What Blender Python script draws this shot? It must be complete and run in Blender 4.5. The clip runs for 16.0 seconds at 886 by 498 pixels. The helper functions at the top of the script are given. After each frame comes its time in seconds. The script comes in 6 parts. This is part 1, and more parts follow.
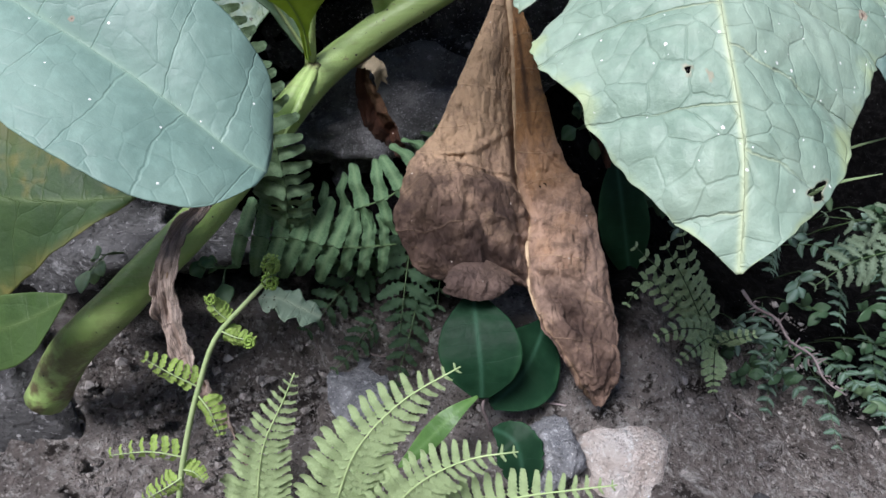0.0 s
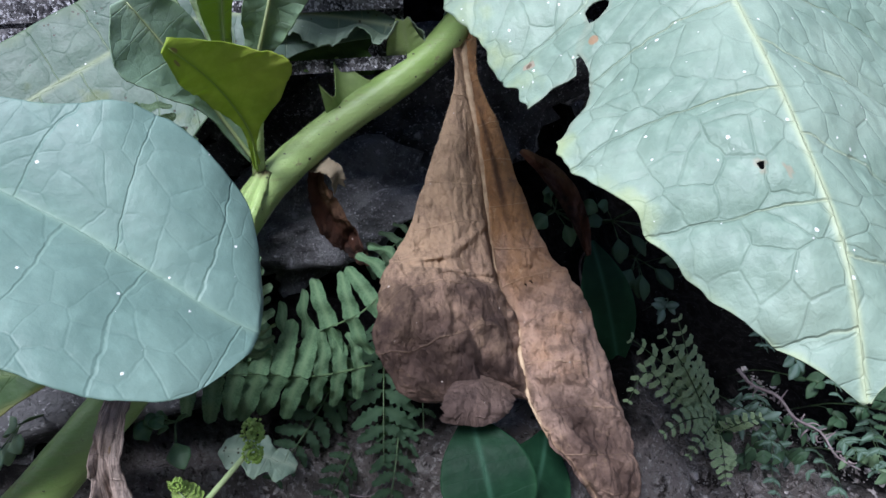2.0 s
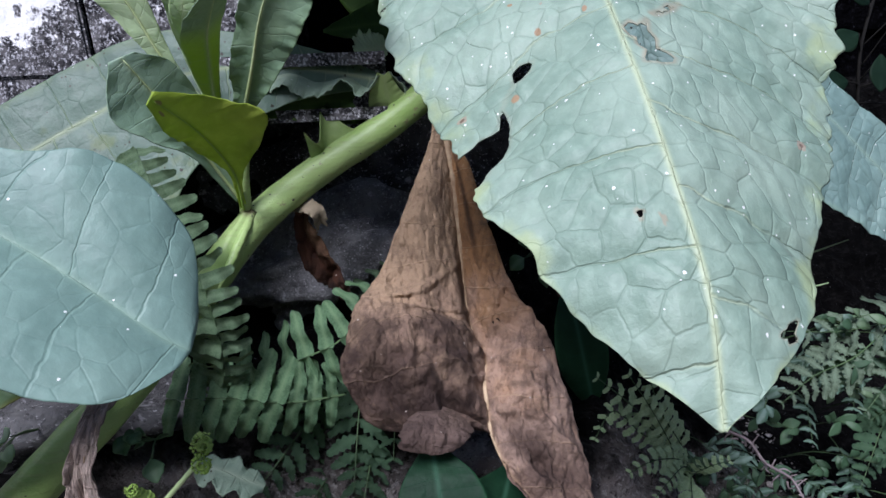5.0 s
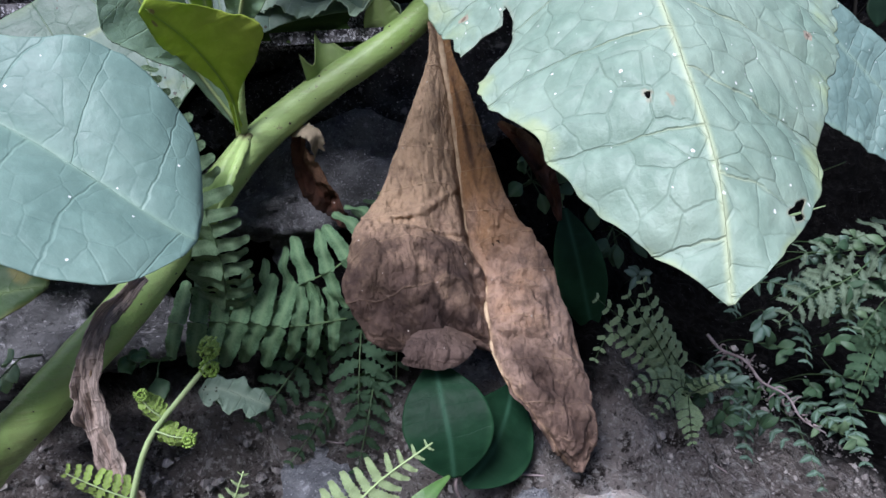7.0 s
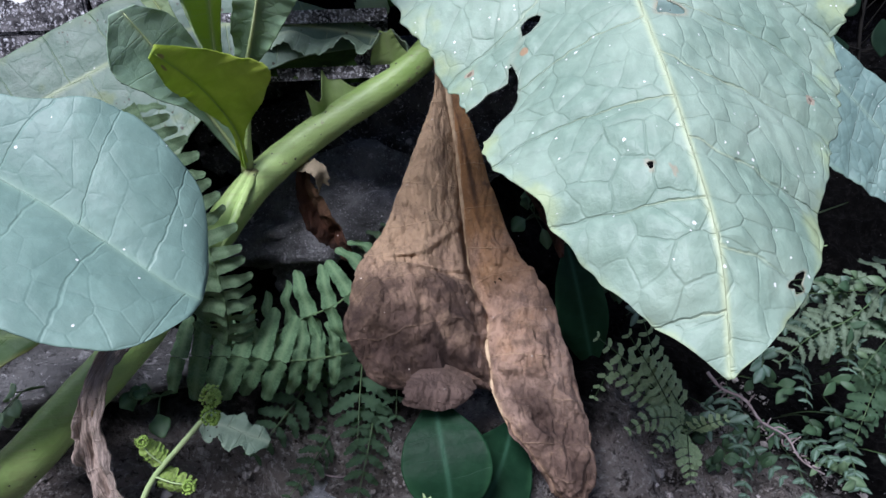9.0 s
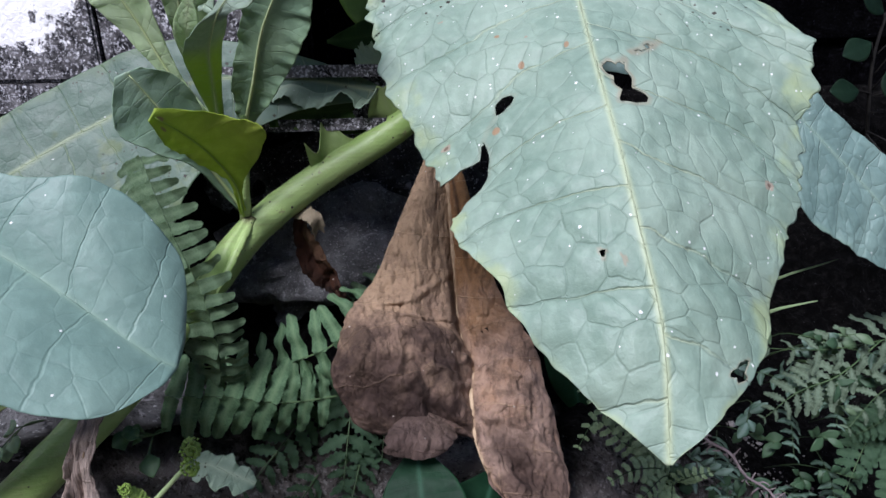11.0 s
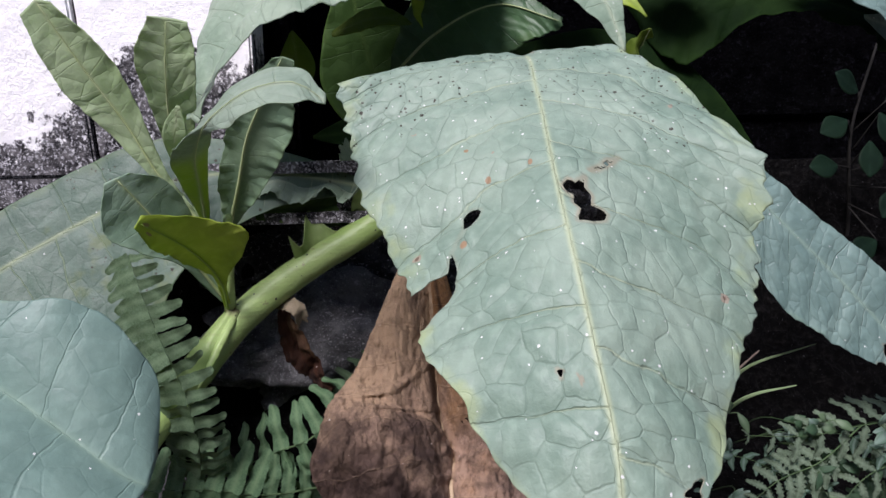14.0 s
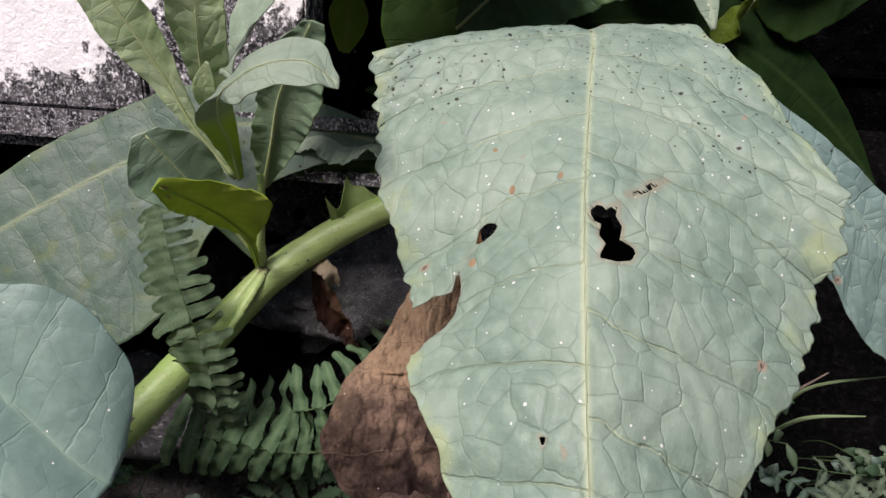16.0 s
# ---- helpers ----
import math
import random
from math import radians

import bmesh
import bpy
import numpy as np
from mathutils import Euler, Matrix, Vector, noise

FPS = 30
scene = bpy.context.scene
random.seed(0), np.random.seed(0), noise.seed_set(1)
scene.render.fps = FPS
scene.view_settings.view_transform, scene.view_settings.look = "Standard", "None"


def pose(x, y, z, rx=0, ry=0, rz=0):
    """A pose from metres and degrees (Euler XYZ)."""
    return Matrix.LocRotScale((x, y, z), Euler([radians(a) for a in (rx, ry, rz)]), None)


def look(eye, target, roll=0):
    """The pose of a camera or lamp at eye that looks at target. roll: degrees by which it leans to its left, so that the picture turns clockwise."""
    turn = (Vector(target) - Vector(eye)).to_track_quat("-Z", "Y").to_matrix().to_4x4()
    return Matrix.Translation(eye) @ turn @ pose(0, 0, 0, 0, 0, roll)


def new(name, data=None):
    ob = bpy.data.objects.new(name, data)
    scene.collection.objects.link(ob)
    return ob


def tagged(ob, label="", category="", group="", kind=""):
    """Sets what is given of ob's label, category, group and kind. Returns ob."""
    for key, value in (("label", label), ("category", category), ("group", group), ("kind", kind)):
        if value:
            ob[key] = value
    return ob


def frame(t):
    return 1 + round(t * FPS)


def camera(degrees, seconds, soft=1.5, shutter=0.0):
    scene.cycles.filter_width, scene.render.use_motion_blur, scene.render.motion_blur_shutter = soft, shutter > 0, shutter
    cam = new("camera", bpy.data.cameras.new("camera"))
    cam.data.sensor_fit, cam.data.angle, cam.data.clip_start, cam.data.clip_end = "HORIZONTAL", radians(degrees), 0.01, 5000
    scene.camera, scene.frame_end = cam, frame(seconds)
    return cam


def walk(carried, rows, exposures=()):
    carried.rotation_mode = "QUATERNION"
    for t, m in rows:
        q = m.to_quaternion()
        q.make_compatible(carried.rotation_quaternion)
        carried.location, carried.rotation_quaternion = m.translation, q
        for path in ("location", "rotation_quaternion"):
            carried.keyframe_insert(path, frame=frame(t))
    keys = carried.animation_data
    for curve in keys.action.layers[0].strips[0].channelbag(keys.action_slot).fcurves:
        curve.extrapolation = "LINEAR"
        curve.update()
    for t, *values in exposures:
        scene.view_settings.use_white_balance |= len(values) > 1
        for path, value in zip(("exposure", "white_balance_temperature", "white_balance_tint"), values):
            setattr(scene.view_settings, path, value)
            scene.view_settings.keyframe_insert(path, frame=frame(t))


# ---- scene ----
cam = camera(65.9, 16.0, 1.5)
PATH = [
    (0, (0.007, 0.048, 0.565), (-0.017, 1.914, -0.155), 0.0),
    (0.5, (-0.01, 0.108, 0.537), (0.116, 2.0, -0.1), -3.1),
    (1, (-0.031, 0.123, 0.539), (0.202, 2.011, -0.079), -4.4),
    (1.5, (-0.033, 0.118, 0.575), (0.183, 2.033, 0.038), -4.0),
    (2, (-0.035, 0.112, 0.573), (0.197, 2.028, 0.049), -3.3),
    (2.5, (-0.029, 0.101, 0.57), (0.178, 2.018, 0.038), -3.1),
    (3, (-0.021, 0.095, 0.569), (0.161, 2.027, 0.084), -3.5),
    (3.2, (-0.02, 0.094, 0.569), (0.166, 2.032, 0.11), -3.4),
    (5.3, (0.01, 0.075, 0.576), (0.138, 2.031, 0.176), -2.6),
    (5.5, (0.007, 0.074, 0.568), (0.157, 2.027, 0.163), -2.9),
    (6, (0.008, 0.076, 0.541), (0.195, 1.994, 0.003), -2.3),
    (6.5, (-0.004, 0.071, 0.534), (0.141, 1.987, -0.019), -2.4),
    (7, (0.001, 0.073, 0.548), (0.148, 2.001, 0.038), -3.4),
    (7.5, (-0.003, 0.076, 0.552), (0.159, 2.009, 0.067), -3.6),
    (8, (-0.011, 0.073, 0.55), (0.147, 2.009, 0.077), -3.9),
    (8.5, (-0.01, 0.071, 0.551), (0.108, 2.0, 0.035), -3.3),
    (9, (0.002, 0.076, 0.569), (0.145, 2.011, 0.082), -2.4),
    (9.5, (0.004, 0.076, 0.567), (0.137, 2.012, 0.08), -0.6),
    (10, (0.018, 0.073, 0.589), (0.103, 2.022, 0.146), -0.9),
    (10.2, (0.021, 0.068, 0.596), (0.1, 2.018, 0.155), -0.9),
    (12.3, (0.032, 0.063, 0.594), (0.14, 2.02, 0.196), -2.1),
    (12.5, (0.034, 0.062, 0.588), (0.142, 2.028, 0.237), -2.3),
    (13, (0.034, 0.065, 0.606), (0.144, 2.031, 0.253), -1.5),
    (13.5, (0.033, 0.062, 0.62), (0.149, 2.032, 0.294), -1.0),
    (14, (0.04, 0.057, 0.624), (0.132, 2.035, 0.347), -1.3),
    (14.5, (0.055, 0.063, 0.632), (0.144, 2.042, 0.353), -0.7),
    (15, (0.067, 0.06, 0.652), (0.153, 2.044, 0.41), -0.3),
    (15.5, (0.076, 0.068, 0.651), (0.091, 2.047, 0.362), -1.5),
    (16, (0.079, 0.099, 0.664), (-0.095, 2.021, 0.141), 3.5),
]
# stops, kelvin and tint of the camera's own picture
EXPOSURE = [(0, 1.22, 6150, 16), (0.5, 1.3, 6000, 16), (1.0, 1.31, 5850, 16), (1.5, 1.39, 5800, 17), (2.0, 1.17, 5750, 17), (2.5, 1.05, 5750, 17), (3.0, 1.05, 5750, 17), (5.5, 1.02, 5800, 20), (6.5, 1.27, 5800, 20), (7, 1.23, 5800, 19), (9, 1.17, 5800, 19), (10, 1.03, 5800, 19), (12.5, 0.9, 6150, 23), (14, 0.84, 6300, 24), (15, 0.88, 6350, 25), (15.5, 0.84, 6500, 25), (16, 0.78, 6900, 24)]
walk(cam, [(t, look(eye, target, roll)) for t, eye, target, roll in PATH], EXPOSURE)

# ---- light ----
SUN_EL, SUN_AZ = 47.0, 204.0
world = bpy.data.worlds.new("overcast_sky")
scene.world = world
world.use_nodes = True
_sky = world.node_tree.nodes.new("ShaderNodeTexSky")
_sky.sky_type = "NISHITA"
_sky.sun_disc = False
_sky.sun_elevation, _sky.sun_rotation = radians(SUN_EL), radians(SUN_AZ)
_sky.dust_density, _sky.air_density = 1.5, 1.0
world.node_tree.nodes["Background"].inputs["Strength"].default_value = 0.055
world.node_tree.links.new(_sky.outputs[0], world.node_tree.nodes["Background"].inputs[0])
_sun = new("sun", bpy.data.lights.new("sun", "SUN"))
_sun.data.energy, _sun.data.angle, _sun.data.color = 2.6, radians(20), (1.0, 0.985, 0.96)
_az = radians(SUN_AZ)
_sun.matrix_world = look((math.sin(_az) * 3 * math.cos(radians(SUN_EL)), math.cos(_az) * 3 * math.cos(radians(SUN_EL)), 3 * math.sin(radians(SUN_EL))), (0, 0, 0))


# ---- materials ----
def lnk(nt, a, b):
    nt.links.new(a, b)


def fin(nt, n, i, v):
    if hasattr(v, "is_linked"):
        lnk(nt, v, n.inputs[i])
    else:
        n.inputs[i].default_value = (*v, 1.0) if isinstance(v, tuple) and len(v) == 3 else v


def mth(nt, op, a, b=0.0, clamp=False):
    n = nt.nodes.new("ShaderNodeMath")
    n.operation, n.use_clamp = op, clamp
    fin(nt, n, 0, a), fin(nt, n, 1, b)
    return n.outputs[0]


def mixc(nt, f, a, b):
    n = nt.nodes.new("ShaderNodeMix")
    n.data_type = "RGBA"
    for i, v in ((0, f), (6, a), (7, b)):
        if isinstance(v, tuple):
            v = (*v, 1.0)[:4]
        fin(nt, n, i, v)
    return n.outputs[2]


def ramp(nt, f, lo, hi):
    n = nt.nodes.new("ShaderNodeMapRange")
    n.interpolation_type = "SMOOTHSTEP"
    fin(nt, n, 0, f)
    n.inputs[1].default_value, n.inputs[2].default_value = lo, hi
    return n.outputs[0]


def noi(nt, scale, detail=4.0, rough=0.55, vec=None):
    n = nt.nodes.new("ShaderNodeTexNoise")
    n.inputs["Scale"].default_value, n.inputs["Detail"].default_value, n.inputs["Roughness"].default_value = scale, detail, rough
    lnk(nt, vec if vec is not None else nt.nodes["coords"].outputs["Object"], n.inputs["Vector"])
    return n.outputs["Fac"]


def attr(nt, name):
    n = nt.nodes.new("ShaderNodeAttribute")
    n.attribute_name = name
    return n.outputs["Fac"]


def base_mat(name, rough=0.6, spec=0.3):
    m = bpy.data.materials.new(name)
    m.use_nodes = True
    nt = m.node_tree
    tc = nt.nodes.new("ShaderNodeTexCoord")
    tc.name = "coords"
    b = nt.nodes["Principled BSDF"]
    b.inputs["Roughness"].default_value = rough
    b.inputs["Specular IOR Level"].default_value = spec
    return m, nt, b


def bump(nt, b, h, strength, dist):
    n = nt.nodes.new("ShaderNodeBump")
    n.inputs["Strength"].default_value, n.inputs["Distance"].default_value = strength, dist
    lnk(nt, h, n.inputs["Height"])
    lnk(nt, n.outputs[0], b.inputs["Normal"])


def specks(nt, scale, size, keep):
    """A mask of small scattered dots: about keep of the cells of 1/scale metres hold one."""
    v = nt.nodes.new("ShaderNodeTexVoronoi")
    v.inputs["Scale"].default_value = scale
    lnk(nt, nt.nodes["coords"].outputs["Object"], v.inputs["Vector"])
    sep = nt.nodes.new("ShaderNodeSeparateColor")
    lnk(nt, v.outputs["Color"], sep.inputs[0])
    pick = mth(nt, "LESS_THAN", sep.outputs[0], keep)
    r = mth(nt, "MULTIPLY", mth(nt, "ADD", mth(nt, "MULTIPLY", sep.outputs[1], 0.7), 0.3), size)
    rag = mth(nt, "MULTIPLY", mth(nt, "SUBTRACT", noi(nt, scale * 7, 3), 0.5), size * 1.3)
    return mth(nt, "MULTIPLY", pick, mth(nt, "LESS_THAN", mth(nt, "ADD", v.outputs["Distance"], rag), r))


def translucent(nt, b, col, amount):
    t = nt.nodes.new("ShaderNodeBsdfTranslucent")
    fin(nt, t, 0, col)
    mx = nt.nodes.new("ShaderNodeMixShader")
    mx.inputs[0].default_value = amount
    lnk(nt, b.outputs[0], mx.inputs[1]), lnk(nt, t.outputs[0], mx.inputs[2])
    lnk(nt, mx.outputs[0], nt.nodes["Material Output"].inputs["Surface"])


def leaf_mat(name, c1, c2, vein, edge, rough=0.5, trans=0.22, dots=0.0, dirt=0.0, blotch=None, edge_from=0.8, bump_scale=500.0, net_deep=1.0, net_tint=1.0, spec=0.4, foot=None):
    """A leaf's skin: two greens in patches, pale veins, a paler or yellower margin, white dots and dark crumbs."""
    m, nt, b = base_mat(name, rough)
    col = mixc(nt, ramp(nt, noi(nt, 22, 3), 0.35, 0.68), c1, c2)
    col = mixc(nt, mth(nt, "MULTIPLY", ramp(nt, noi(nt, 160, 3), 0.4, 0.75), 0.25), col, tuple(min(1, x * 1.5) for x in c2))
    if foot:
        col = mixc(nt, ramp(nt, attr(nt, "along"), 0.30, 0.46), foot, col)
    if blotch:
        col = mixc(nt, mth(nt, "MULTIPLY", ramp(nt, noi(nt, 38, 3), 0.56, 0.70), 0.75), col, blotch)
    e = ramp(nt, mth(nt, "ADD", attr(nt, "edge"), mth(nt, "MULTIPLY", mth(nt, "SUBTRACT", noi(nt, 45, 3), 0.5), 0.7)), edge_from, 1.12)
    col = mixc(nt, mth(nt, "MULTIPLY", e, 0.5), col, edge)
    net = nt.nodes.new("ShaderNodeTexVoronoi")
    net.voronoi_dimensions, net.feature = "2D", "DISTANCE_TO_EDGE"
    net.inputs["Scale"].default_value, net.inputs["Randomness"].default_value = 1.0, 0.95
    cxy = nt.nodes.new("ShaderNodeCombineXYZ")
    sway = mth(nt, "ADD", mth(nt, "MULTIPLY", mth(nt, "SUBTRACT", noi(nt, 45, 2), 0.5), 0.42), mth(nt, "MULTIPLY", mth(nt, "SUBTRACT", noi(nt, 190, 2), 0.5), 0.13))
    lnk(nt, mth(nt, "ADD", attr(nt, "qa"), sway), cxy.inputs[0]), lnk(nt, mth(nt, "SUBTRACT", attr(nt, "qb"), sway), cxy.inputs[1])
    lnk(nt, cxy.outputs[0], net.inputs["Vector"])
    groove = ramp(nt, net.outputs["Distance"], 0.0, 0.055)
    puff = ramp(nt, net.outputs["Distance"], 0.0, 0.30)
    side_v = ramp(nt, mth(nt, "PINGPONG", mth(nt, "ADD", attr(nt, "qs"), mth(nt, "MULTIPLY", sway, 0.45)), 0.5), 0.0, 0.024)
    fine_net = nt.nodes.new("ShaderNodeTexVoronoi")
    fine_net.voronoi_dimensions, fine_net.feature = "2D", "DISTANCE_TO_EDGE"
    fine_net.inputs["Scale"].default_value = 3.7
    lnk(nt, cxy.outputs[0], fine_net.inputs["Vector"])
    fine_g = ramp(nt, fine_net.outputs["Distance"], 0.0, 0.12)
    # Grooves tinted darker: shade in the creases of the vein net, as colour.
    col = mixc(nt, mth(nt, "MULTIPLY", mth(nt, "SUBTRACT", 1.0, groove), 0.13 * net_tint), col, tuple(x * 0.62 for x in c1))
    col = mixc(nt, mth(nt, "MULTIPLY", mth(nt, "MULTIPLY", mth(nt, "SUBTRACT", 1.0, side_v), mth(nt, "SUBTRACT", 1.0, ramp(nt, mth(nt, "ADD", attr(nt, "edge"), mth(nt, "MULTIPLY", attr(nt, "along"), 0.5)), 0.55, 1.25))), 0.45 * net_tint), col, vein)
    col = mixc(nt, mth(nt, "MULTIPLY", attr(nt, "vein"), 0.75, True), col, vein)
    col = mixc(nt, ramp(nt, mth(nt, "ADD", attr(nt, "stain"), mth(nt, "MULTIPLY", mth(nt, "SUBTRACT", noi(nt, 170, 4), 0.5), 0.7)), 0.45, 0.7), col, (0.30, 0.20, 0.115))
    if dots:
        col = mixc(nt, mth(nt, "MULTIPLY", attr(nt, "rim"), mth(nt, "ADD", 0.1, mth(nt, "MULTIPLY", noi(nt, 120, 4), 0.8)), True), col, (0.32, 0.24, 0.16))
        col = mixc(nt, specks(nt, 120, 0.10, dots), col, (0.75, 0.77, 0.74))
        col = mixc(nt, specks(nt, 260, 0.16, dots * 0.35), col, (0.72, 0.74, 0.70))
        col = mixc(nt, mth(nt, "MULTIPLY", specks(nt, 48, 0.17, dots * 0.22), 0.6), col, (0.36, 0.24, 0.18))
        col = mixc(nt, mth(nt, "MULTIPLY", specks(nt, 48, 0.08, dots * 0.22), 0.8), col, (0.12, 0.07, 0.05))
    if dirt:
        near = mth(nt, "LESS_THAN", mth(nt, "ADD", attr(nt, "along"), mth(nt, "MULTIPLY", mth(nt, "SUBTRACT", noi(nt, 30, 4, 0.7), 0.5), 0.9)), 0.47)
        col = mixc(nt, mth(nt, "MULTIPLY", specks(nt, 170, 0.24, dirt * 0.8), near), col, (0.025, 0.02, 0.016))
        col = mixc(nt, mth(nt, "MULTIPLY", specks(nt, 340, 0.30, dirt), near), col, (0.035, 0.028, 0.022))
    lnk(nt, col, b.inputs["Base Color"])
    b.inputs["Specular IOR Level"].default_value = spec
    lnk(nt, mth(nt, "ADD", mth(nt, "MULTIPLY", noi(nt, 60, 3), 0.22), rough - 0.1), b.inputs["Roughness"])
    soft = mth(nt, "ADD", mth(nt, "MULTIPLY", ramp(nt, noi(nt, 24, 3), 0.35, 0.65), 0.6), 0.4)
    h = mth(nt, "ADD", mth(nt, "MULTIPLY", mth(nt, "ADD", mth(nt, "MULTIPLY", groove, 0.55), mth(nt, "MULTIPLY", puff, 0.8)), soft), mth(nt, "ADD", mth(nt, "MULTIPLY", side_v, 1.2), mth(nt, "MULTIPLY", fine_g, 0.05)))
    h = mth(nt, "MULTIPLY", h, net_deep)
    bump(nt, b, mth(nt, "ADD", h, mth(nt, "ADD", mth(nt, "MULTIPLY", noi(nt, bump_scale, 4), 0.35), mth(nt, "MULTIPLY", noi(nt, 70, 3), 0.6))), 0.7, 0.0012)
    translucent(nt, b, mixc(nt, 0.6, col, (0.30, 0.42, 0.05)), trans)
    return m


def plain_mat(name, c1, c2, scale=40, rough=0.7, strength=0.4, dist=0.002, third=None, fine=6.0):
    m, nt, b = base_mat(name, rough)
    col = mixc(nt, ramp(nt, noi(nt, scale, 6, 0.62), 0.32, 0.68), c1, c2)
    if third:
        col = mixc(nt, ramp(nt, noi(nt, scale * 2.7, 5), 0.55, 0.75), col, third)
    lnk(nt, col, b.inputs["Base Color"])
    bump(nt, b, mth(nt, "ADD", noi(nt, scale * fine, 6, 0.65), noi(nt, scale, 4)), strength, dist)
    return m


M_BIG = leaf_mat("tobacco_leaf_upper", (0.18, 0.268, 0.208), (0.265, 0.355, 0.28), (0.48, 0.55, 0.34), (0.40, 0.47, 0.19), 0.52, 0.12, 0.5, 0.45, edge_from=0.9, net_deep=0.75, net_tint=0.9, spec=0.4)
M_BLUE = leaf_mat("tobacco_leaf_bluish", (0.135, 0.225, 0.19), (0.18, 0.28, 0.235), (0.25, 0.37, 0.28), (0.18, 0.29, 0.20), 0.52, 0.12, 0.26, edge_from=1.0, bump_scale=260, net_deep=0.22, net_tint=0.35)
M_BLUE_Q = leaf_mat("quilted_bluish_leaf", (0.125, 0.205, 0.185), (0.18, 0.275, 0.245), (0.25, 0.36, 0.29), (0.18, 0.28, 0.21), 0.5, 0.12, 0.4, 0.2, edge_from=1.0, net_deep=0.7, net_tint=0.7)
M_YOUNG = leaf_mat("young_tobacco_leaf", (0.34, 0.47, 0.25), (0.46, 0.58, 0.36), (0.50, 0.59, 0.36), (0.34, 0.45, 0.21), 0.5, 0.34, net_deep=0.45, net_tint=0.8)
M_LIME = leaf_mat("lime_green_young_leaf", (0.36, 0.50, 0.045), (0.50, 0.62, 0.09), (0.26, 0.38, 0.06), (0.15, 0.22, 0.03), 0.5, 0.45, net_deep=0.12, net_tint=0.5)
M_WING = leaf_mat("bright_leaf_wing", (0.22, 0.34, 0.10), (0.34, 0.46, 0.17), (0.36, 0.46, 0.20), (0.42, 0.50, 0.22), 0.5, 0.35, net_deep=0.2, net_tint=0.6)
M_OVAL = leaf_mat("grey_green_young_leaf", (0.18, 0.285, 0.20), (0.25, 0.36, 0.26), (0.36, 0.46, 0.30), (0.17, 0.26, 0.15), 0.5, 0.2, net_deep=0.25, net_tint=0.8)
M_BENT = leaf_mat("bent_young_leaf", (0.22, 0.31, 0.235), (0.30, 0.39, 0.30), (0.36, 0.44, 0.31), (0.26, 0.34, 0.22), 0.5, 0.3, 0.06, net_deep=0.45, net_tint=0.7, foot=(0.34, 0.50, 0.07))
# Darker copy of the tobacco leaf, the plant's shade put into its colour.
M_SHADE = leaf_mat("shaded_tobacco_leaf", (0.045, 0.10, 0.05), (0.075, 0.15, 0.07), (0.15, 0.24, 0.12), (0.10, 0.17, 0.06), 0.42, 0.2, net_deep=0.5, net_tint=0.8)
M_OLIVE = leaf_mat("dull_olive_leaf", (0.07, 0.115, 0.012), (0.11, 0.165, 0.02), (0.12, 0.17, 0.04), (0.10, 0.15, 0.03), 0.6, 0.15, net_deep=0.4, net_tint=0.7, spec=0.15)
# Near-black greens: underside and deep-hollow shade are put into the colour.
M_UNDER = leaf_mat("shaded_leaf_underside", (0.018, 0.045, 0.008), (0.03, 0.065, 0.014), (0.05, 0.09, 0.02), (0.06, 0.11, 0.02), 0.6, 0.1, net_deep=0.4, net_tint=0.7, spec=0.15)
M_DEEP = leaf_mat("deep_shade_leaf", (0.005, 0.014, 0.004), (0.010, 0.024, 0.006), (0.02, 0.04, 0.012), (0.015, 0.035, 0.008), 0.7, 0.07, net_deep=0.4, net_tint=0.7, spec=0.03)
M_MID = leaf_mat("mid_green_leaf", (0.145, 0.235, 0.15), (0.21, 0.305, 0.19), (0.24, 0.33, 0.19), (0.12, 0.19, 0.08), 0.5, 0.2, net_deep=0.3, net_tint=0.8)
M_DUSTY = leaf_mat("dusty_tobacco_leaf", (0.19, 0.275, 0.195), (0.28, 0.365, 0.27), (0.36, 0.44, 0.31), (0.24, 0.32, 0.19), 0.55, 0.15, 0.10, 0.3, edge_from=1.0, net_deep=0.55, net_tint=0.8)
M_BLOTCH = leaf_mat("yellowing_tobacco_leaf", (0.065, 0.118, 0.085), (0.10, 0.16, 0.118), (0.30, 0.36, 0.2), (0.13, 0.19, 0.08), 0.5, 0.15, 0.06, 0.2, blotch=(0.12, 0.165, 0.07), net_deep=0.3, net_tint=0.9)
M_GLOSSY = leaf_mat("dark_glossy_leaf", (0.006, 0.025, 0.012), (0.011, 0.038, 0.018), (0.03, 0.085, 0.05), (0.03, 0.09, 0.04), 0.5, 0.08, bump_scale=300, net_deep=0.08, net_tint=0.3, spec=0.1)
# Shrub greens taken almost to black: the far hollow's shade is painted in.
M_SHRUB = leaf_mat("shaded_shrub_leaf", (0.003, 0.010, 0.006), (0.006, 0.017, 0.009), (0.012, 0.03, 0.018), (0.01, 0.02, 0.01), 0.6, 0.05, net_deep=0.1, net_tint=0.3, spec=0.08)
M_GLOSSY2 = leaf_mat("fresh_small_leaf", (0.06, 0.15, 0.03), (0.09, 0.20, 0.05), (0.14, 0.27, 0.08), (0.26, 0.38, 0.14), 0.4, 0.25, net_deep=0.08, net_tint=0.5)
M_LEFT = leaf_mat("soft_green_young_leaf", (0.032, 0.068, 0.016), (0.05, 0.095, 0.026), (0.08, 0.13, 0.04), (0.08, 0.13, 0.03), 0.55, 0.2, net_deep=0.2, net_tint=0.6)
